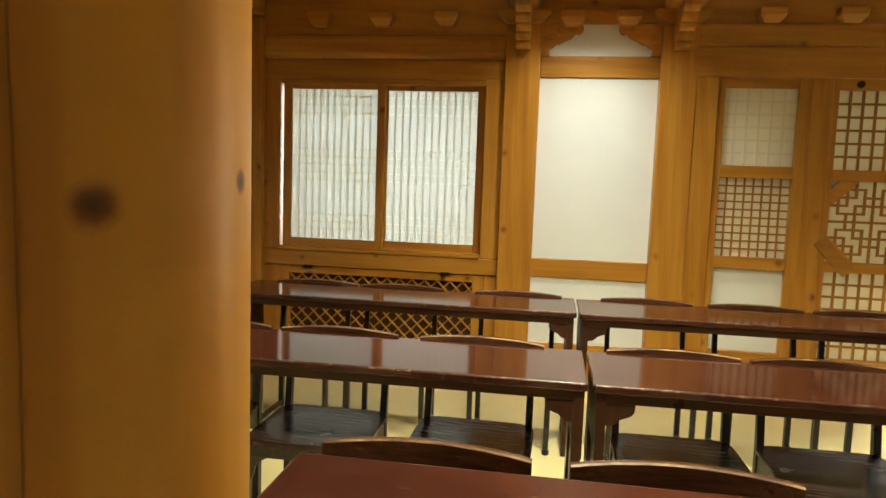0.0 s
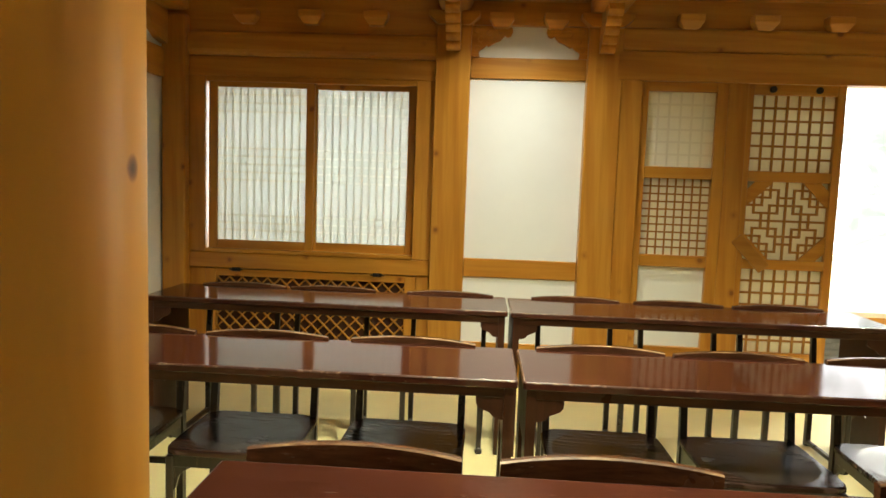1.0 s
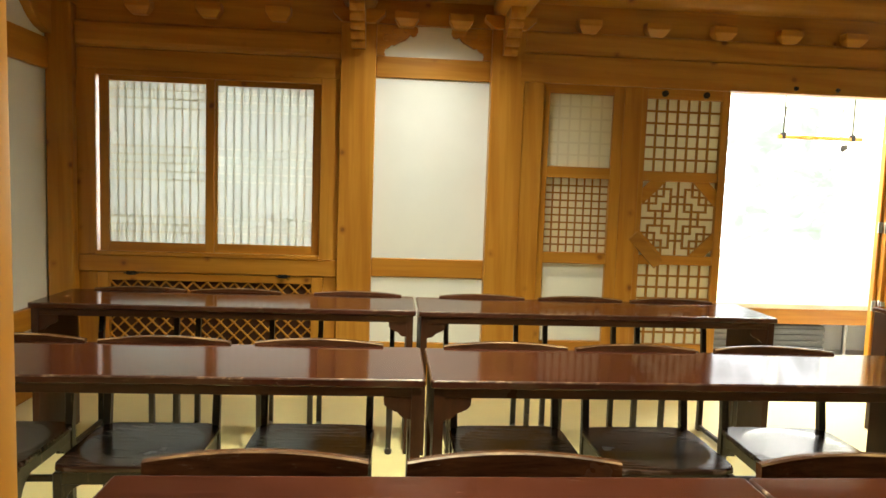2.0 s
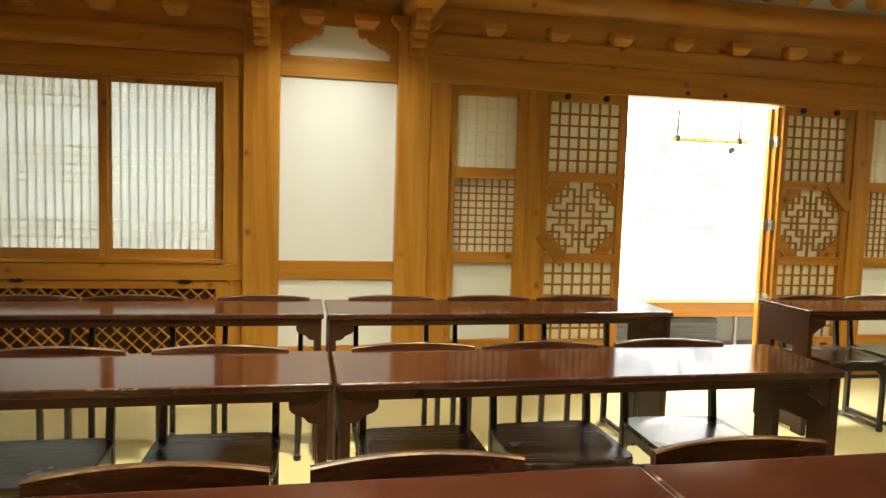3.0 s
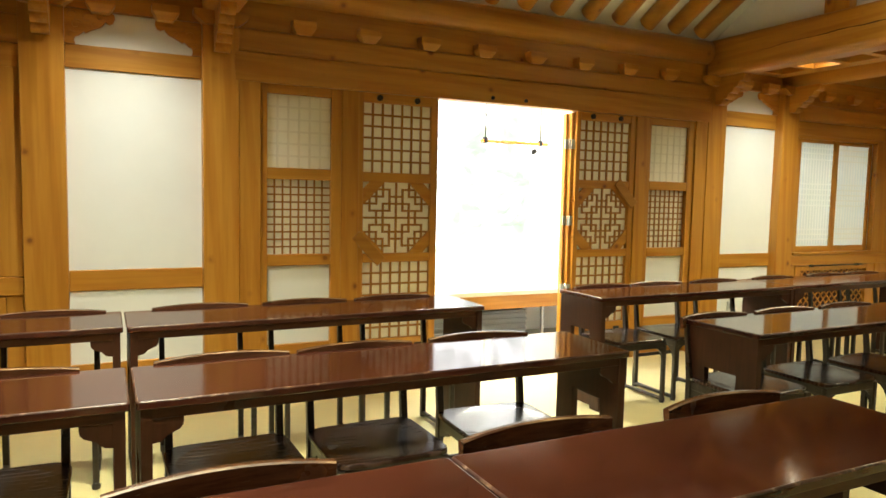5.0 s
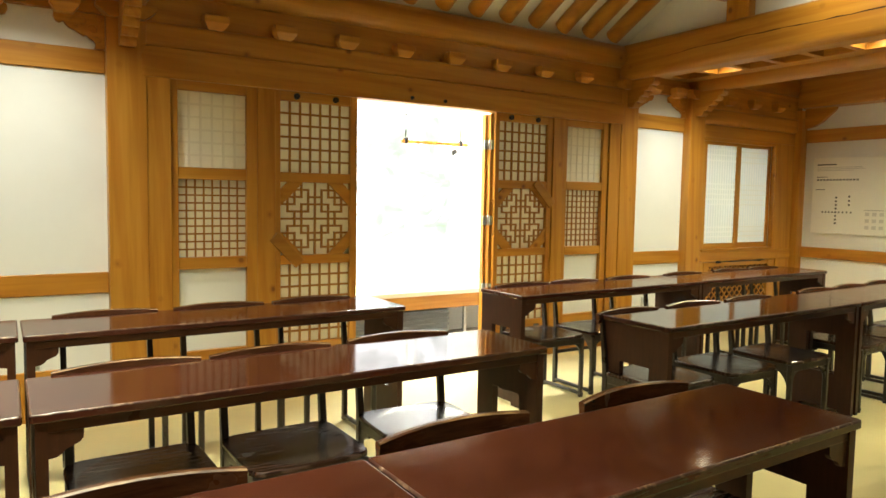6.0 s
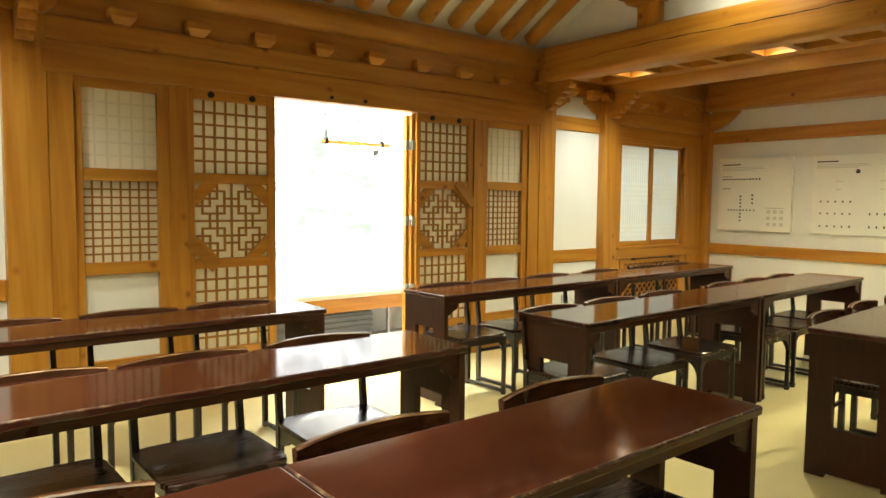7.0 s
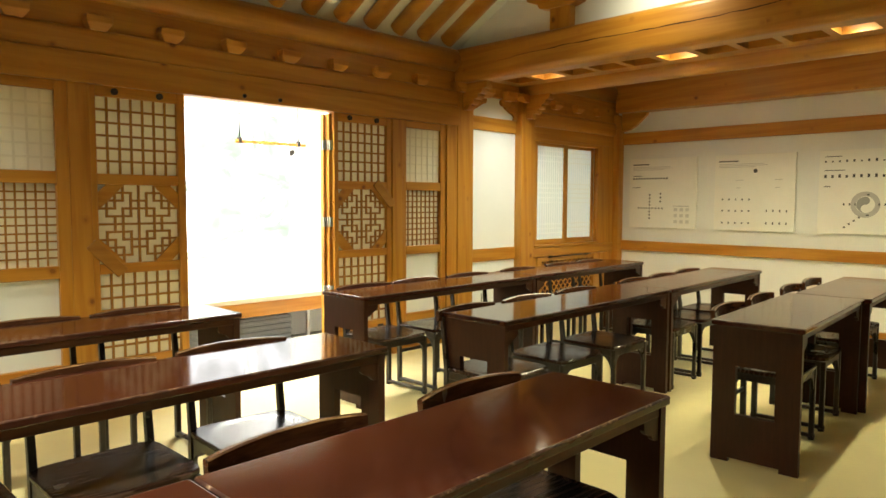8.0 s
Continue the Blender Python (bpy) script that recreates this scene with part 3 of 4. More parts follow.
def fixed_panel(x0):
    ob = thing("lattice_panel", "fixed pine panel with papered lattice above and white board below", "lattice panel", (x0, W, 0), "lattice panels")
    frame_boards(ob, (-0.004, 0.045, 0.475, 0.548), ((0.06, 0.34), (0.873, 0.949), (1.447, 1.523), (2.002, 2.066)), -0.066, 0.02)
    part("paper_sheet", box(0.045, 0.475, -0.036, -0.032, 1.523, 2.002, 0), DOORPAPER, ob, "cream paper over a faint lattice")
    part("paper_sheet", box(0.045, 0.475, -0.023, -0.019, 0.949, 1.447, 0), DOORPAPER, ob)
    part("board", box(0.045, 0.475, -0.030, 0.0, 0.34, 0.873, 0), PLASTER, ob, "white lower board")
    lattice(ob, 0.045, 0.475, 1.523, 2.002, 6, 6, -0.0390, -0.036, 0.013, (DOORRIB, DOORRIB), "rib")
    lattice(ob, 0.045, 0.475, 0.949, 1.447, 8, 10, -0.033, -0.024, 0.0105)
    return ob


def door_leaf(x0, loose):
    """loose: signs of the corner whose brace is a darker plank, nailed on askew."""
    ob = thing("lattice_door", "pine sliding door leaf with papered lattice and key-fret octagon", "door", (x0, W, 0), "lattice doors")
    frame_boards(ob, (0, 0.042, 0.558, 0.612), ((0.05, 0.33), (0.88, 0.945), (1.447, 1.515), (1.996, 2.066)), -0.060, -0.008)
    part("paper_sheet", box(0.042, 0.558, -0.025, -0.022, 0.33, 1.996, 0), DOORPAPER, ob, "cream paper behind the lattice")
    lattice(ob, 0.042, 0.558, 1.515, 1.996, 7, 6, -0.038, -0.026, 0.014)
    lattice(ob, 0.042, 0.558, 0.33, 0.88, 7, 7, -0.038, -0.026, 0.014)
    fret(ob, 0.300, 1.196, 0.2505, -0.038, -0.026, 0.0145)
    plank = part("plank", box(-0.135, 0.135, -0.008, 0.008, -0.040, 0.040, 0.003), SX, ob, "darker replacement brace")
    plank.location = (0.300 + loose[0] * 0.218, -0.071, 1.196 + loose[1] * 0.215)
    plank.rotation_euler = (0, radians(46 * loose[0] * loose[1]), 0)
    for bx in (0.155, 0.44):
        part("bolt", tube((bx, -0.075, 2.03), (bx, -0.05, 2.03), 0.021, n=12), IRON, ob, "black iron bolt head")
    for bx in (0.12, 0.48):
        part("pull", box(bx - 0.03, bx + 0.03, -0.066, -0.054, 0.262, 0.285, 0.003), IRON, ob, "small black iron pull")
    return ob


fixed_panel(1.155)
fixed_panel(2 * AX - 1.155 - 0.543)
door_leaf(1.82, (-1, -1))
door_leaf(2 * AX - 1.82 - 0.612, (1, 1))
for x0, x1 in mirrored(1.70, 1.822):
    wood("post", box(x0, x1, W - 0.074, W + 0.05, 0.0, 2.07, 0.003), PZ, "narrow pine post between the door panels", "post")
wood("trim", box(1.155, 2.43, W - 0.045, W + 0.16, 0.0, 0.05, 0.004), PX, "pine door sill", "trim")
wood("trim", box(3.67, 2 * AX - 1.155, W - 0.045, W + 0.16, 0.0, 0.05, 0.004), PX, "pine door sill", "trim")

# outward-opened folded leaf at the doorway
leaf = thing("folding_door", "pine folding door leaf seen edge-on beside the doorway", "door", (3.612, W, 0))
part("stile", box(0.0, 0.020, 0.01, 0.055, 0.05, 2.045, 0.003), PZ, leaf)
part("stile", box(0.026, 0.058, -0.030, 0.055, 0.05, 2.05, 0.003), PZ, leaf)
for z in (1.80, 1.18, 0.62):
    hinge = part("hinge", box(-0.012, 0.020, -0.002, 0.009, z - 0.038, z + 0.038, 0.001), HINGE, leaf, "grey steel hinge")
    part("plate", box(0.027, 0.062, -0.040, -0.031, z - 0.038, z + 0.038, 0.001), HINGE, hinge)
    part("pin", tube((0.023, -0.020, z - 0.042), (0.023, -0.020, z + 0.042), 0.007, n=8), STEEL, hinge)
stop = single("door_stop", prism([(0, 0), (0.10, 0), (0.06, 0.34), (0.045, 0.42), (0.02, 0.42)], "y", W - 0.16, W - 0.12, 0.004), PZ, "tapered pine door stop beside the doorway", "door stop")
stop.location = (3.55, 0, 0)


def paper_window(name, x0, x1, panes, faint):
    """panes: for each of the two sashes its paper's x0 and x1; faint: the sash whose ribs hardly show."""
    ob = thing(name, "two-sash pine sliding window with white papered lattice", "window", (0, W, 0), kind="structure")
    a0, b1 = panes[0][0] - 0.075, panes[1][1] + 0.055
    for a, b in ((x0, a0), (b1, x1)):
        part("jamb", box(a, b, -0.055, 0.12, 0.85, 2.03, 0.004), PZ, ob)
    part("head", box(a0, b1, -0.05, 0.12, 1.995, 2.03, 0.003), PX, ob)
    part("sill", box(a0, b1, -0.07, 0.12, 0.85, 0.875, 0.004), PX, ob)
    gap = (panes[0][1] + panes[1][0]) / 2
    for k, (p0, p1) in enumerate(panes):
        y = (-0.035, 0.0)[k]
        s0, s1 = ((p0 - 0.060, gap + 0.02), (gap - 0.02, b1))[k]
        sash = thing("sash", "", "")
        sash.parent = ob
        for a, b in ((s0, p0), (p1, s1)):
            part("stile", box(a, b, y, y + 0.032, 0.872, 1.999, 0.003), PZ, sash)
        for a, b in ((0.872, 0.933), (1.962, 1.999)):
            part("rail", box(p0, p1, y + 0.002, y + 0.03, a, b, 0.002), PX, sash)
        part("paper_sheet", box(p0, p1, y + 0.012, y + 0.015, 0.933, 1.962, 0), PAPER, sash, "white mulberry paper")
        for i in range(1, 12):
            c = p0 + (p1 - p0) * i / 12
            bar("rib", sash, FAINT if k == faint else RIB, c - 0.0072, c + 0.0072, y + 0.0100, y + 0.012, 0.933, 1.962)
        for f in (0.047, 0.10, 0.157, 0.395, 0.447, 0.498, 0.55, 0.602, 0.835, 0.885, 0.933):
            c = 1.962 - 1.029 * f
            bar("rib", sash, FAINT if k == faint else RIBH, p0, p1, y + 0.0090, y + 0.012, c - 0.0066, c + 0.0066)
    return ob


paper_window("window_1", -1.85, -0.15, ((-1.64, -1.034), (-0.967, -0.353)), 1)
paper_window("window_2", 2 * AX + 0.15, 7.67, ((6.40, 6.895), (7.005, 7.515)), 0)
wood("post", box(7.66, 7.93, W - 0.05, W + 0.05, 0.0, 2.03, 0.005), PZ, "pine post beside the window", "post")

DARK = plain("recess_shade", (0.060, 0.022, 0.012), 0.8)


def vent_hatch(x0, w):
    """Heater cover under a window: pine frame, diagonal lattice, dark sheet for the recess's shade, two iron latches.
    """
    ob = thing("heater_cover", "pine heater cover with diagonal lattice and iron latches", "heater cover", (x0, W, 0), "heater covers")
    z0, z1 = 0.09, 0.735
    # thin dark sheet: its colour stands in for the shade inside
    part("backing", box(0.06, w - 0.06, -0.012, -0.004, z0 + 0.05, z1 - 0.05, 0), DARK, ob, "dark sheet painted as the shaded recess behind the lattice")
    for a, b in ((0, 0.075), (w - 0.075, w)):
        part("stile", box(a, b, -0.05, 0, z0, z1, 0.004), PZ, ob)
    for a, b in ((z0, z0 + 0.06), (z1 - 0.05, z1)):
        part("rail", box(0.075, w - 0.075, -0.048, 0, a, b, 0.003), PX, ob)
    xa, xb, za, zb = 0.075, w - 0.075, z0 + 0.06, z1 - 0.05
    h = zb - za
    pitch = 0.088
    for sgn in (1, -1):
        k = -int(h / pitch) - 1
        while k * pitch < xb - xa:
            # the slat runs from (c, za) to (c + h, zb), cut at the frame
            c = xa + k * pitch
            lo, hi = max(c, xa), min(c + h, xb)
            if hi - lo > 0.02:
                m0, m1 = za + (lo - c), za + (hi - c)
                mid, length = ((lo + hi) / 2, (m0 + m1) / 2), (hi - lo) * math.sqrt(2)
                zz = mid[1] if sgn > 0 else za + zb - mid[1]
                s = bar("slat", ob, PX, -length / 2, length / 2, -0.005, 0.005, -0.0050, 0.0050)
                s.location = (mid[0], -0.030 + 0.006 * sgn, zz)
                s.rotation_euler = (0, radians(-45 * sgn), 0)
            k += 1
    for lx in (0.22, w - 0.26):
        latch = part("latch", box(lx - 0.03, lx + 0.03, -0.066, -0.05, z1 - 0.012, z1 + 0.012, 0.003), IRON, ob, "black iron latch")
        part("knob", tube((lx, -0.085, z1), (lx, -0.064, z1), 0.010, 0.013, 10), IRON, latch)
        part("hasp", box(lx - 0.045, lx + 0.05, -0.072, -0.066, z1 - 0.004, z1 + 0.004, 0.001), IRON, latch)
    return ob


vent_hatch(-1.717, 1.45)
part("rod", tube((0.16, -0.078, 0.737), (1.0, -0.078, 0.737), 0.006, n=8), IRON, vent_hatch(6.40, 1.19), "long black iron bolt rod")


# ---- tables and chairs ----
def table(length, depth=0.45):
    ob = thing("school_table", "long dark red-brown lacquered wooden school table", "table")
    h = 0.74
    r = 0.012
    outline = [(cx + r * math.cos(a + k * math.pi / 10), cy + r * math.sin(a + k * math.pi / 10)) for cx, cy, a in
               ((length - r, depth - r, 0), (r, depth - r, math.pi / 2), (r, r, math.pi), (length - r, r, 1.5 * math.pi)) for k in range(6)]
    bm = bm_prism(bmesh.new(), outline, "z", h - 0.028, h)
    rims = [e for e in bm.edges if abs(e.verts[0].co.z - e.verts[1].co.z) < 1e-6]
    bmesh.ops.bevel(bm, geom=rims, offset=0.006, segments=3, affect="EDGES", profile=0.5)
    bm.normal_update()
    for f in bm.faces:
        if f.normal.z > 0.25 and f.normal.z < 0.97:
            f.material_index = 1
    part("tabletop", bm, TOP, ob, "glossy red-brown lacquered top with worn edges").data.materials.append(WORN)
    part("apron", box(0.04, length - 0.04, 0.018, 0.036, h - 0.062, h - 0.028, 0.002), APRON, ob)
    part("apron", box(0.04, length - 0.04, depth - 0.036, depth - 0.018, h - 0.085, h - 0.028, 0.002), APRON, ob)
    c = depth / 2
    for x0 in (0.012, length - 0.044):
        panel = part("end_panel", plate([0.012, c - 0.125, c - 0.097, c + 0.097, c + 0.125, depth - 0.012], [0, 0.022, 0.255, 0.51, h - 0.028],
                                {(1, 0), (2, 0), (3, 0), (2, 2)}, "x", x0, x0 + 0.032), LEGZ, ob, "solid end panel with a rectangular cut-out")
        for fy in (0.03, depth - 0.03):
            part("foot_pad", tube((x0 + 0.016, fy - 0.02, 0.012), (x0 + 0.016, fy + 0.02, 0.012), 0.010, 0.010, 8), IRON, panel)
        s = 1 if x0 < 0.5 else -1
        e = x0 + 0.032 if s > 0 else x0
        curve = [(0.090, -0.010), (0.088, -0.026), (0.078, -0.038), (0.060, -0.046), (0.044, -0.052), (0.034, -0.064), (0.022, -0.072), (0.0, -0.075)]
        outline = [(e, 0), (e + s * 0.090, 0)] + [(e + s * cu, -0.034 + cv) for cu, cv in curve]
        outline = [(px, h - 0.028 + pz) for px, pz in outline]
        part("bracket", bm_prism(bmesh.new(), outline, "y", 0.020, 0.036), LEGZ, panel, "curved corner bracket")
    part("stretcher", box(0.044, length - 0.044, depth - 0.05, depth - 0.03, 0.60, 0.655, 0.002), LEGZ, ob)
    return ob


LONG, SHORT = 1.86, 1.355
TABLES = [  # length, x and y of the near corner at lower x, turn in degrees
    (LONG, -1.545, 3.390, 0.0), (LONG, 0.330, 3.372, 0.6),
    (LONG, -1.550, 2.160, 0.2), (LONG, 0.326, 2.160, 0.3),
    (SHORT, -0.372, 0.985, 0.0), (SHORT, 0.992, 0.985, 0.4),
    (LONG, 3.050, 3.420, 1.0), (LONG, 4.925, 3.470, 1.2),
    (LONG, 3.005, 2.220, 0.8), (LONG, 4.870, 2.245, 2.2),
    (1.42, 3.872, 1.075, 3.5), (1.42, 5.300, 1.125, 3.0),
]
protos = {}
for length, tx, ty, turn in TABLES:
    m = pose(tx, ty, 0, 0, 0, turn)
    if length not in protos:
        protos[length] = table(length)
        protos[length].matrix_basis = m
        protos[length]["group"] = "school tables"
    else:
        copy_thing(protos[length], m)


def chair():
    """Origin on the floor under the seat's centre; the back is on the +y side."""
    ob = thing("school_chair", "low-backed dark lacquered wooden chair pushed under its table", "chair", group="school chairs")
    sw, sd, sh = 0.44, 0.42, 0.44
    # seat board with rounded corners and a shallow round hollow
    bm = bmesh.new()
    N = 48
    rings = []
    for r, dz in ((0.06, -0.0045), (0.13, -0.004), (0.172, -0.003), (0.188, -0.001), (0.198, 0.0)):
        rings.append([bm.verts.new((r * math.cos(2 * math.pi * k / N), r * math.sin(2 * math.pi * k / N), sh + dz)) for k in range(N)])
    for grow, dz in ((-0.005, 0.0), (0.0, -0.005), (0.0, -0.017), (-0.004, -0.021)):
        ring = []
        for k in range(N):
            a = 2 * math.pi * k / N
            f = (abs(math.cos(a)) ** 9 + abs(math.sin(a)) ** 9) ** (-1 / 9)
            ring.append(bm.verts.new(((sw / 2 + grow) * f * math.cos(a), (sd / 2 + grow) * f * math.sin(a), sh + dz)))
        rings.append(ring)
    for level, (p, q) in enumerate(zip(rings, rings[1:])):
        for k in range(N):
            face = bm.faces.new((p[k], q[k], q[(k + 1) % N], p[(k + 1) % N]))
            face.smooth, face.material_index = level < 4, 1 if level < 4 else 0
    bm.faces.new(rings[0]).material_index = 1
    bm.faces.new(rings[-1][::-1])
    bmesh.ops.recalc_face_normals(bm, faces=bm.faces)
    part("seat", bm, SEAT, ob, "dark brown grained wooden seat with a worn grey round hollow").data.materials.append(DISH)
    for s in (1, -1):
        x = s * (sw / 2 - 0.022)
        bm = bmesh.new()
        bm_prism(bm, [(0.176, 0.0), (0.206, 0.0), (0.208, 0.44), (0.236, 0.712), (0.219, 0.712), (0.180, 0.44)], "x", x - 0.013, x + 0.013)
        part("back_post", bm, CHAIR, ob)
        part("leg", box(x - 0.013, x + 0.013, -0.200, -0.172, 0.0, sh - 0.024, 0.004), CHAIR, ob)
        part("runner", box(x - 0.012, x + 0.012, -0.205, 0.21, 0.012, 0.034, 0.004), CHAIR, ob)
        part("side_rail", box(x - 0.008, x + 0.008, -0.172, 0.178, sh - 0.065, sh - 0.024, 0.002), CHAIR, ob)
        part("bracket", bm_prism(bmesh.new(), [(-0.172, sh - 0.065), (-0.10, sh - 0.065), (-0.13, sh - 0.078), (-0.150, sh - 0.10), (-0.165, sh - 0.13), (-0.172, sh - 0.15)], "x", x - 0.007, x + 0.007), CHAIR, ob)
        part("foot", tube((x, -0.186, 0), (x, -0.186, 0.02), 0.017, 0.02, 10), CHAIR, ob)
        inner = x - s * 0.013
        part("bracket", bm_prism(bmesh.new(), [(inner, sh - 0.065), (inner - s * 0.06, sh - 0.065), (inner - s * 0.035, sh - 0.078), (inner - s * 0.016, sh - 0.10), (inner - s * 0.006, sh - 0.14), (inner, sh - 0.15)], "y", -0.193, -0.180), CHAIR, ob)
        part("bracket", bm_prism(bmesh.new(), [(0.178, sh - 0.065), (0.09, sh - 0.065), (0.10, sh - 0.082), (0.118, sh - 0.078), (0.135, sh - 0.095), (0.150, sh - 0.092), (0.168, sh - 0.115), (0.178, sh - 0.14)], "x", x - 0.007, x + 0.007), CHAIR, ob)
    part("stretcher", box(-sw / 2 + 0.03, sw / 2 - 0.03, 0.184, 0.200, 0.215, 0.240, 0.003), CHAIR, ob)
    for y in (-0.186, 0.19):
        part("apron", box(-sw / 2 + 0.03, sw / 2 - 0.03, y - 0.008, y + 0.008, sh - 0.065, sh - 0.024, 0.002), CHAIR, ob)
    # back rail: bowed backwards and arched
    bm = bmesh.new()
    n = 16
    rows = []
    for i in range(n + 1):
        f = i / n * 2 - 1
        x = f * 0.242
        y = 0.214 + 0.034 * (1 - f * f)
        top = 0.750 + 0.010 * (1 - f * f)
        low = 0.692 + 0.006 * (1 - f * f)
        rows.append([bm.verts.new(p) for p in ((x, y, low), (x, y + 0.020, low), (x, y + 0.026, top - 0.004), (x, y + 0.020, top), (x, y + 0.006, top), (x, y + 0.001, top - 0.004))])
    for p, q in zip(rows, rows[1:]):
        for k in range(6):
            bm.faces.new((p[k], p[(k + 1) % 6], q[(k + 1) % 6], q[k])).material_index = 1 if k in (2, 4) else 0
    bm.faces.new(rows[0]), bm.faces.new(rows[-1][::-1])
    bmesh.ops.recalc_face_normals(bm, faces=bm.faces)
    part("back_rail", bm, RAIL, ob, "curved brown top rail with worn light edge").data.materials.append(WORNRAIL)
    return ob


CHAIRS = [  # x, y of the seat's centre, turn
    (-1.17, 3.62, 0), (-0.655, 3.62, 1), (0.0, 3.62, -1), (0.70, 3.62, 0), (1.263, 3.62, 0), (1.80, 3.62, 1),
    (-1.18, 2.39, 0), (-0.65, 2.39, 0), (-0.08, 2.39, -1), (0.645, 2.39, 1), (1.16, 2.39, 1), (1.72, 2.40, -2),
    (-0.09, 1.265, 0), (0.48, 1.265, 0), (1.295, 1.27, 2), (1.975, 1.27, 1),
    (3.41, 3.65, 1), (3.915, 3.66, 0), (4.50, 3.66, 0), (5.20, 3.68, 1), (5.88, 3.70, 1), (6.40, 3.71, 1),
    (3.205, 2.46, 1), (3.76, 2.46, 0), (4.32, 2.47, 1), (5.16, 2.50, 2), (5.66, 2.52, 2), (6.18, 2.55, 2),
    (4.33, 1.42, 3), (4.92, 1.45, 4), (5.60, 1.49, 3), (6.15, 1.52, 3),
]
base = None
for cx, cy, turn in CHAIRS:
    m = pose(cx, cy - (0.02 if cy > 3 or cx > 3 else 0), 0, 0, 0, turn)
    if base is None:
        base = chair()
        base.matrix_basis = m
    else:
        copy_thing(base, m)

# ---- the round column beside the camera ----
COLUMN = pine("z", "column_pine", 1.08, False, 16, 0.12)
ct = COLUMN.node_tree
cb = ct.nodes["Principled BSDF"]
colour = cb.inputs["Base Color"].links[0].from_socket
KNOT_AT = ((-0.076, 0.330, 1.343, 0.012), (-0.0405, 0.434, 1.358, 0.0075), (-0.0436, 0.3855, 1.137, 0.011))   # x, y, z, radius
for kx, ky, kz, kr in KNOT_AT:
    g = ct.nodes.new("ShaderNodeNewGeometry")
    dist = ct.nodes.new("ShaderNodeVectorMath")
    dist.operation = "DISTANCE"
    dist.inputs[1].default_value = (kx, ky, kz)
    wob = ct.nodes.new("ShaderNodeMath")
    wob.operation = "MULTIPLY_ADD"
    link(ct, tex(ct, coords(ct, (1, 1, 1)), 60, 3), wob.inputs[0])
    wob.inputs[1].default_value = kr * 0.5
    link(ct, g.outputs["Position"], dist.inputs[0])
    link(ct, dist.outputs["Value"], wob.inputs[2])
    mask = ramp(ct, wob.outputs[0], [(kr * 0.75, (1, 1, 1)), (kr * 1.15, (0.8, 0.8, 0.8)), (kr * 1.45, (0, 0, 0))])
    colour = mixc(ct, mask, colour, (0.17, 0.050, 0.010))
    heart = ramp(ct, wob.outputs[0], [(kr * 0.45, (0.9, 0.9, 0.9)), (kr * 1.05, (0, 0, 0))])
    colour = mixc(ct, heart, colour, (0.045, 0.014, 0.005))
link(ct, colour, cb.inputs["Base Color"])
col = thing("round_column", "thick round varnished pine column with dark knots", "column", (-0.17, 0.42, 0))
part("shaft", tube((0, 0, 0.12), (0, 0, 2.47), 0.132, 0.128, 64, 8), COLUMN, col)
crack = bmesh.new()
rows = []
for i in range(60):
    z = 0.14 + 2.3 * i / 59
    a = -1.049 + 0.10 * (1.35 - z) + 0.012 * math.sin(5 * z) + rng.uniform(-0.003, 0.003)
    h = 0.0045 * rng.uniform(0.6, 1.3)
    rows.append([crack.verts.new((r * math.cos(a + d), r * math.sin(a + d), z)) for d, r in ((-h, 0.1323), (h, 0.1323), (0, 0.128))])
for p, q in zip(rows, rows[1:]):
    for k in range(3):
        crack.faces.new((p[k], p[(k + 1) % 3], q[(k + 1) % 3], q[k]))
part("crack", crack, plain("shallow_crack_wood", (0.30, 0.13, 0.025), 0.8), col, "long dark drying crack")
part("plinth", box(-0.19, 0.19, -0.19, 0.19, 0, 0.12, 0.01, 2), PLASTER, col, "pale stone plinth")

# ---- posters on the east wall ----


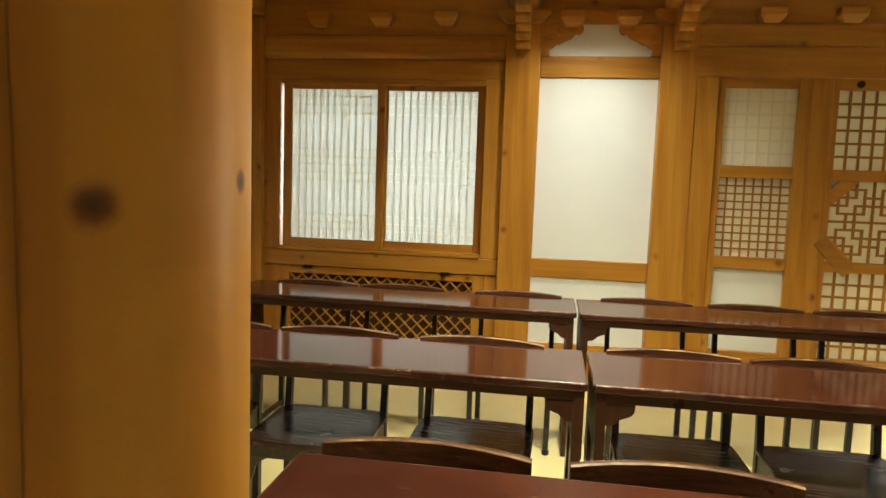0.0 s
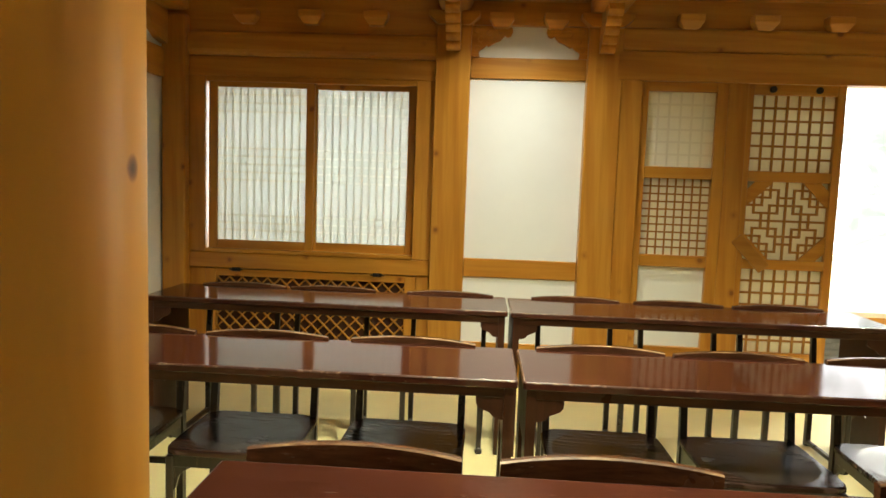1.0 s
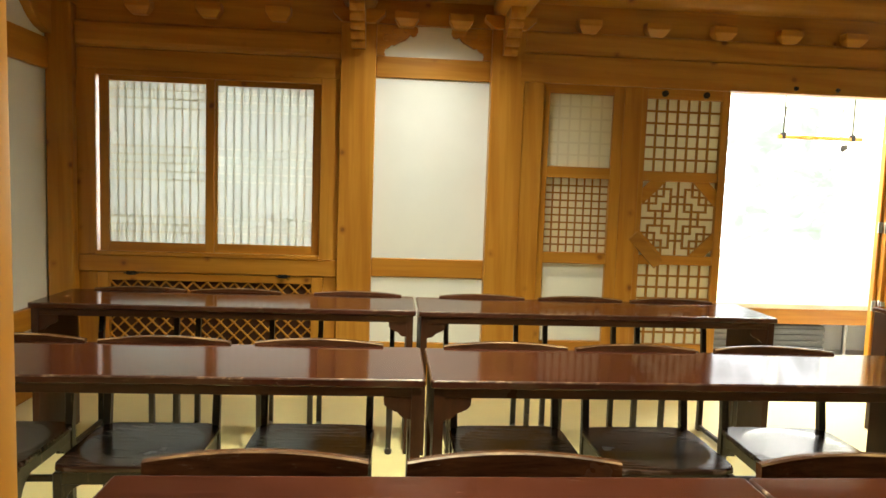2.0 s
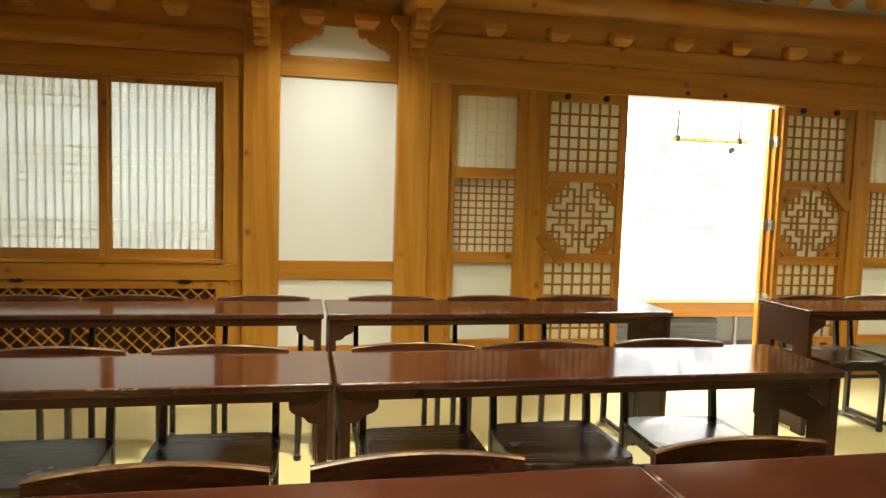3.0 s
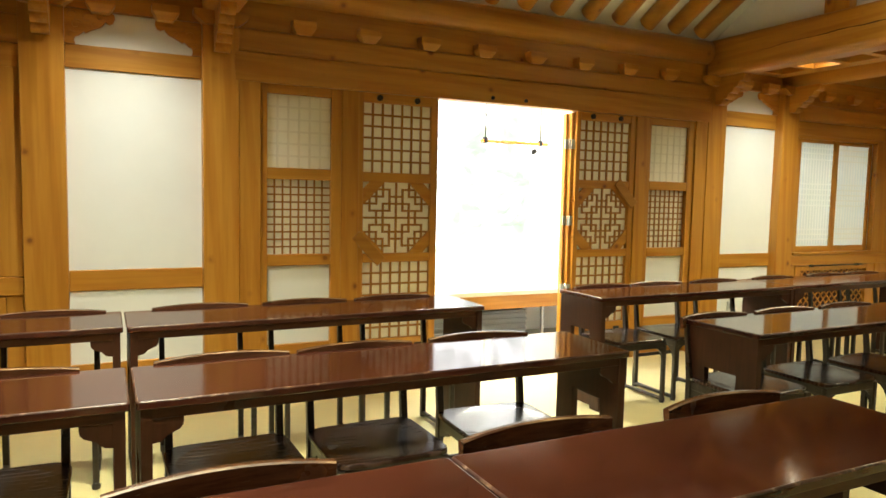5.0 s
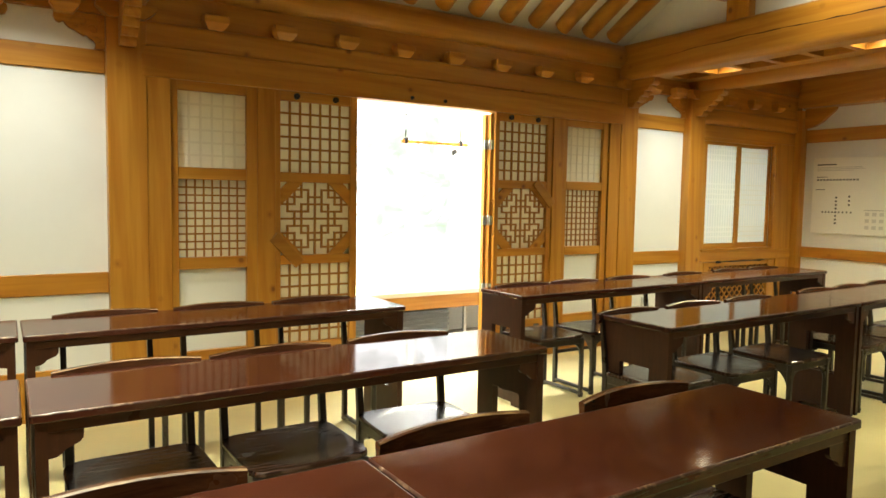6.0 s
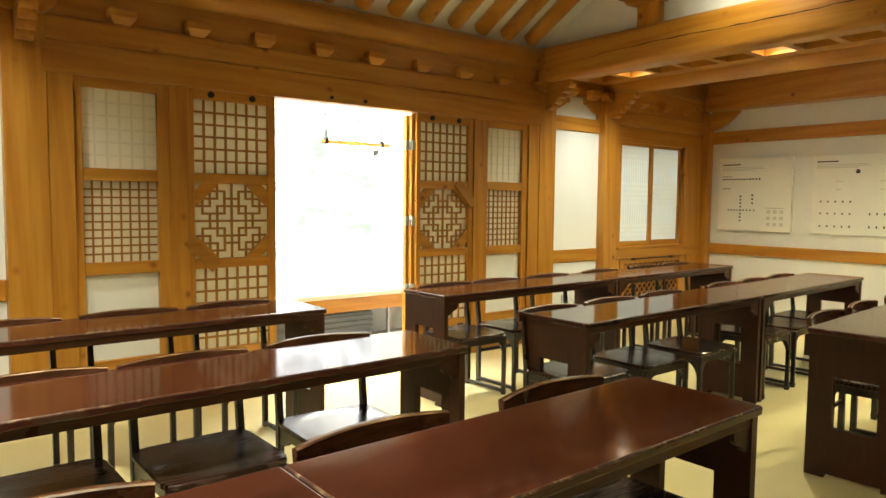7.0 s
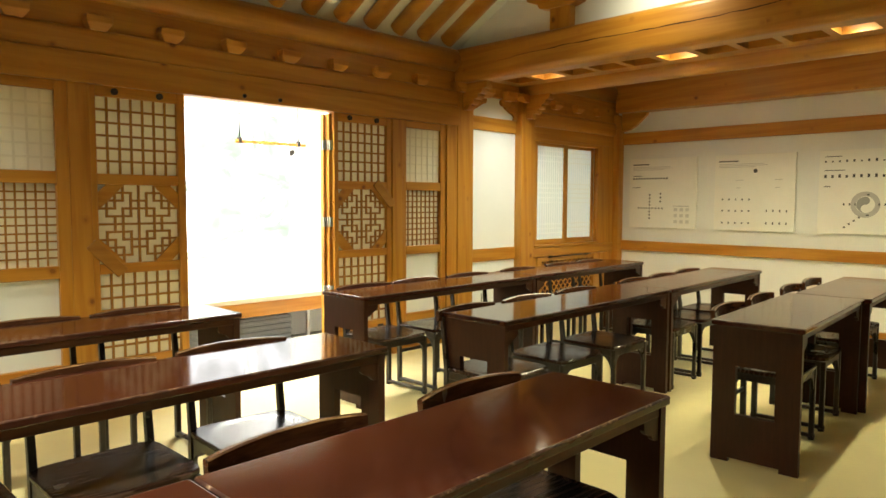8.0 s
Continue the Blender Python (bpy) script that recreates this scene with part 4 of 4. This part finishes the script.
def poster(yc, kind):
    ob = thing("poster_board", "white square information board with small printed diagrams", "poster", (X1, yc, 1.4575), "information boards")
    part("board", box(-0.045, -0.012, -0.425, 0.425, -0.4175, 0.4175, 0.003), BOARD, ob)
    part("standoff", box(-0.012, 0.0, -0.36, 0.36, -0.36, 0.36, 0), GREY, ob)

    def mark(u0, u1, v0, v1, mat=INK):
        # u runs along the text, from its left edge; v up from the lower edge
        bar("print", ob, mat, -0.0465, -0.0445, 0.425 - u1 * 0.85, 0.425 - u0 * 0.85, -0.4175 + v0 * 0.835, -0.4175 + v1 * 0.835)
    rng = random.Random(int(yc * 100))
    if kind < 2:
        mark(0.05, 0.30, 0.905, 0.92)
        for r in range(3):
            mark(0.05, (0.62, 0.66, 0.52)[r], 0.872 - 0.02 * r, 0.878 - 0.02 * r, PALEINK)
    if kind == 0:
        mark(0.05, 0.19, 0.745, 0.753), mark(0.05, 0.17, 0.578, 0.586)
        for i in range(13):
            mark(0.055 + 0.042 * i, 0.080 + 0.042 * i, 0.70, 0.722)
        for i in range(8):
            v = 0.13 + 0.048 * i
            mark(0.305, 0.33, v, v + 0.022)
        for i in range(4):
            mark(0.14 + 0.042 * i, 0.158 + 0.042 * i, 0.275, 0.295), mark(0.35 + 0.05 * i, 0.37 + 0.05 * i, 0.275, 0.295)
        for i in range(3):
            mark(0.47, 0.493, 0.37 + 0.055 * i, 0.395 + 0.055 * i)
        mark(0.67, 0.90, 0.312, 0.322, PALEINK)
        for i in range(3):
            for j in range(3):
                mark(0.685 + 0.085 * i, 0.735 + 0.085 * i, 0.075 + 0.085 * j, 0.12 + 0.085 * j, FAINTINK)
    elif kind == 1:
        part("print", tube((-0.0465, 0.425 - 0.52 * 0.85, 0.235), (-0.0445, 0.425 - 0.52 * 0.85, 0.235), 0.022, n=20), INK, ob)
        for i in range(5):
            for v in (0.09, 0.25, 0.40):
                mark(0.10 + 0.085 * i, 0.118 + 0.085 * i, v, v + 0.022)
        for i in range(4):
            for v in (0.09, 0.25):
                mark(0.66 + 0.08 * i, 0.675 + 0.08 * i, v, v + 0.03)
        for u in (0.28, 0.76):
            mark(u, u + 0.09, 0.66, 0.667, PALEINK), mark(u, u + 0.06, 0.56, 0.567, PALEINK)
    else:
        mark(0.06, 0.24, 0.92, 0.928), mark(0.06, 0.28, 0.755, 0.763), mark(0.06, 0.13, 0.56, 0.57)
        for i in range(10):
            mark(0.06 + 0.075 * i, 0.08 + 0.075 * i, 0.855, 0.872 + rng.random() * 0.02)
            mark(0.06 + 0.075 * i, 0.085 + 0.075 * i, 0.67, 0.70 + rng.random() * 0.012)
        part("print", tube((-0.0460, 0.0, -0.125), (-0.0445, 0.0, -0.125), 0.128, n=48), PALEINK, ob, "pale grey ring")
        part("print", tube((-0.0470, 0.0, -0.125), (-0.0461, 0.0, -0.125), 0.082, n=40), BOARD, ob)
        swirl = [(0.078 * math.cos(a), 0.078 * math.sin(a)) for a in [math.pi * k / 16 - math.pi / 2 for k in range(17)]]
        swirl += [(-0.039 * math.sin(math.pi * k / 10), 0.039 + 0.039 * math.cos(math.pi * k / 10)) for k in range(1, 10)]
        swirl += [(0.039 * math.sin(math.pi * k / 10), -0.039 + 0.039 * math.cos(math.pi * k / 10)) for k in range(10)]
        part("print", bm_prism(bmesh.new(), [(u, v - 0.125) for u, v in swirl], "x", -0.0478, -0.0471), GREYINK, ob, "grey half of a swirl disc")
        for i in range(8):
            mark(0.27 + 0.06 * i, 0.287 + 0.06 * i, 0.34, 0.365)
        for i in range(4):
            mark(0.28 + 0.05 * i, 0.30 + 0.05 * i, 0.07 + 0.04 * i, 0.09 + 0.04 * i), mark(0.72 + 0.05 * i, 0.74 + 0.05 * i, 0.50 + 0.04 * i, 0.52 + 0.04 * i)
        mark(0.51, 0.54, 0.22, 0.235), mark(0.51, 0.54, 0.46, 0.475)
    return ob


for i, yc in enumerate((3.965, 2.90, 1.83)):
    poster(yc, i)

# ---- veranda behind the doorway ----
single("pavement", box(1.2, 4.6, W + 0.16, 5.95, -0.02, -0.005, 0), DECK, "brown veranda floor", "floor", kind="structure")
bench = thing("window_bench", "long pine window bench on the veranda", "bench", (0, 0, 0))
# seat colour paled to imitate daylight blown out on its top
part("seat", box(1.3, 4.5, 5.30, 5.95, 0.472, 0.515, 0.004), plain("daylit_bench_wood", (0.72, 0.62, 0.45), 0.4), bench, "seat board, its colour paled for glaring daylight")
part("fascia", box(1.3, 4.5, 5.325, 5.35, 0.345, 0.470, 0.003), PX, bench)
part("leg", box(3.965, 3.995, 5.42, 5.45, -0.004, 0.345, 0.004), STEEL, bench, "steel leg")
heater = thing("floor_convector", "grey slatted metal convector under the window bench", "heater", (0, 0, 0))
SLATE = plain("slate_painted_metal", (0.20, 0.215, 0.22), 0.45)
part("body", box(1.5, 3.84, 5.50, 5.60, 0.03, 0.30, 0.005), SLATE, heater)
part("base", box(1.5, 3.90, 5.44, 5.50, -0.004, 0.035, 0.004), IRON, heater, "black base strip")
for i in range(5):
    part("louvre", box(1.5, 3.84, 5.485, 5.50, 0.05 + 0.05 * i, 0.075 + 0.05 * i, 0.003), SLATE, heater)
for sx in (1.15, 4.55):
    single("wall_veranda", box(sx, sx + 0.1, W + 0.16, 6.05, -0.02, 3.0, 0), PLASTER, "white veranda side wall", "wall", kind="structure")
single("ceiling", box(1.15, 4.65, W + 0.16, 6.05, 2.6, 2.66, 0), PLASTER, "white veranda ceiling", "ceiling", kind="structure")
single("wall_veranda", plate([1.2, 1.55, 4.23, 4.6], [-0.02, 0.84, 2.22, 2.66], {(1, 1)}, "y", 5.95, 6.05), PLASTER, "white outer wall with a garden window", "wall", kind="structure")
# the backdrop emits light itself, in place of a daylit garden
BACK, bt, bb = nodes("garden_glow")
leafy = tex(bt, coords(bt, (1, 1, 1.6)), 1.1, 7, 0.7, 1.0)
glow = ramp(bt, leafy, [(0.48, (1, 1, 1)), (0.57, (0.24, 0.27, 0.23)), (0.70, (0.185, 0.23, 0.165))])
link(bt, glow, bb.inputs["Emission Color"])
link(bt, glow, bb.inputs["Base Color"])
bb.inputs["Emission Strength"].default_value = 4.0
single("backdrop", box(-14, 24, 13.0, 13.1, -1, 12, 0), BACK, "glowing backdrop painted as overexposed garden greenery and sky", "backdrop", kind="structure")
gw = thing("window_3", "white-painted garden window frame of the veranda", "window", (0, 5.97, 0), kind="structure")
for a, b in ((1.55, 1.60), (2.68, 2.74), (3.66, 3.72), (4.18, 4.23)):
    part("window_frame", box(a, b, -0.03, 0.06, 0.84, 2.22, 0.004), PLASTER, gw)
for a, b in ((0.84, 0.89), (2.17, 2.22)):
    part("window_frame", box(1.60, 4.18, -0.028, 0.055, a, b, 0.004), PLASTER, gw)
CORD = plain("dark_green_cord", (0.05, 0.06, 0.03), 0.8)
swing = thing("hanging_bar", "thin pine bar hung from two cords in the doorway", "hanging bar", (0, 5.25, 0))
part("bar", box(3.168, 3.854, -0.013, 0.013, 1.828, 1.856, 0.003), pine("x", "pale_pine", 1.25, False), swing)
for cx in (3.208, 3.775):
    part("cord", tube((cx, 0, 1.855), (cx, 0, 2.6), 0.007, n=6), CORD, swing)
    part("clip", box(cx - 0.015, cx + 0.015, -0.02, 0.02, 1.825, 1.875, 0.003), IRON, swing)
part("hook", prism([(3.69, 1.79), (3.73, 1.80), (3.74, 1.77), (3.70, 1.74), (3.685, 1.76)], "y", -0.01, 0.01, 0.002), IRON, swing)

# ---- small fittings on the north wall ----
for xa, xb, za, zb in ((5.522, 5.598, 0.332, 0.422), (0.375, 0.430, 0.316, 0.356)):
    box_out = thing("wall_outlet", "small grey electric outlet on the white lower panel", "outlet", ((xa + xb) / 2, W, (za + zb) / 2), "wall outlets")
    w2, h2 = (xb - xa) / 2, (zb - za) / 2
    part("plate", box(-w2, w2, -0.012, 0, -h2, h2, 0.003), GREY, box_out)
    part("socket", box(-w2 * 0.6, w2 * 0.6, -0.016, -0.012, -h2 * 0.5, h2 * 0.5, 0.001), STEEL, box_out)
for bx in (2.862, 3.154):
    single("lintel_bolt", tube((bx, W - 0.106, 2.098), (bx, W - 0.088, 2.098), 0.012, 0.016, 12), IRON, "black iron bolt head in the lintel", "bolt", "lintel bolts")
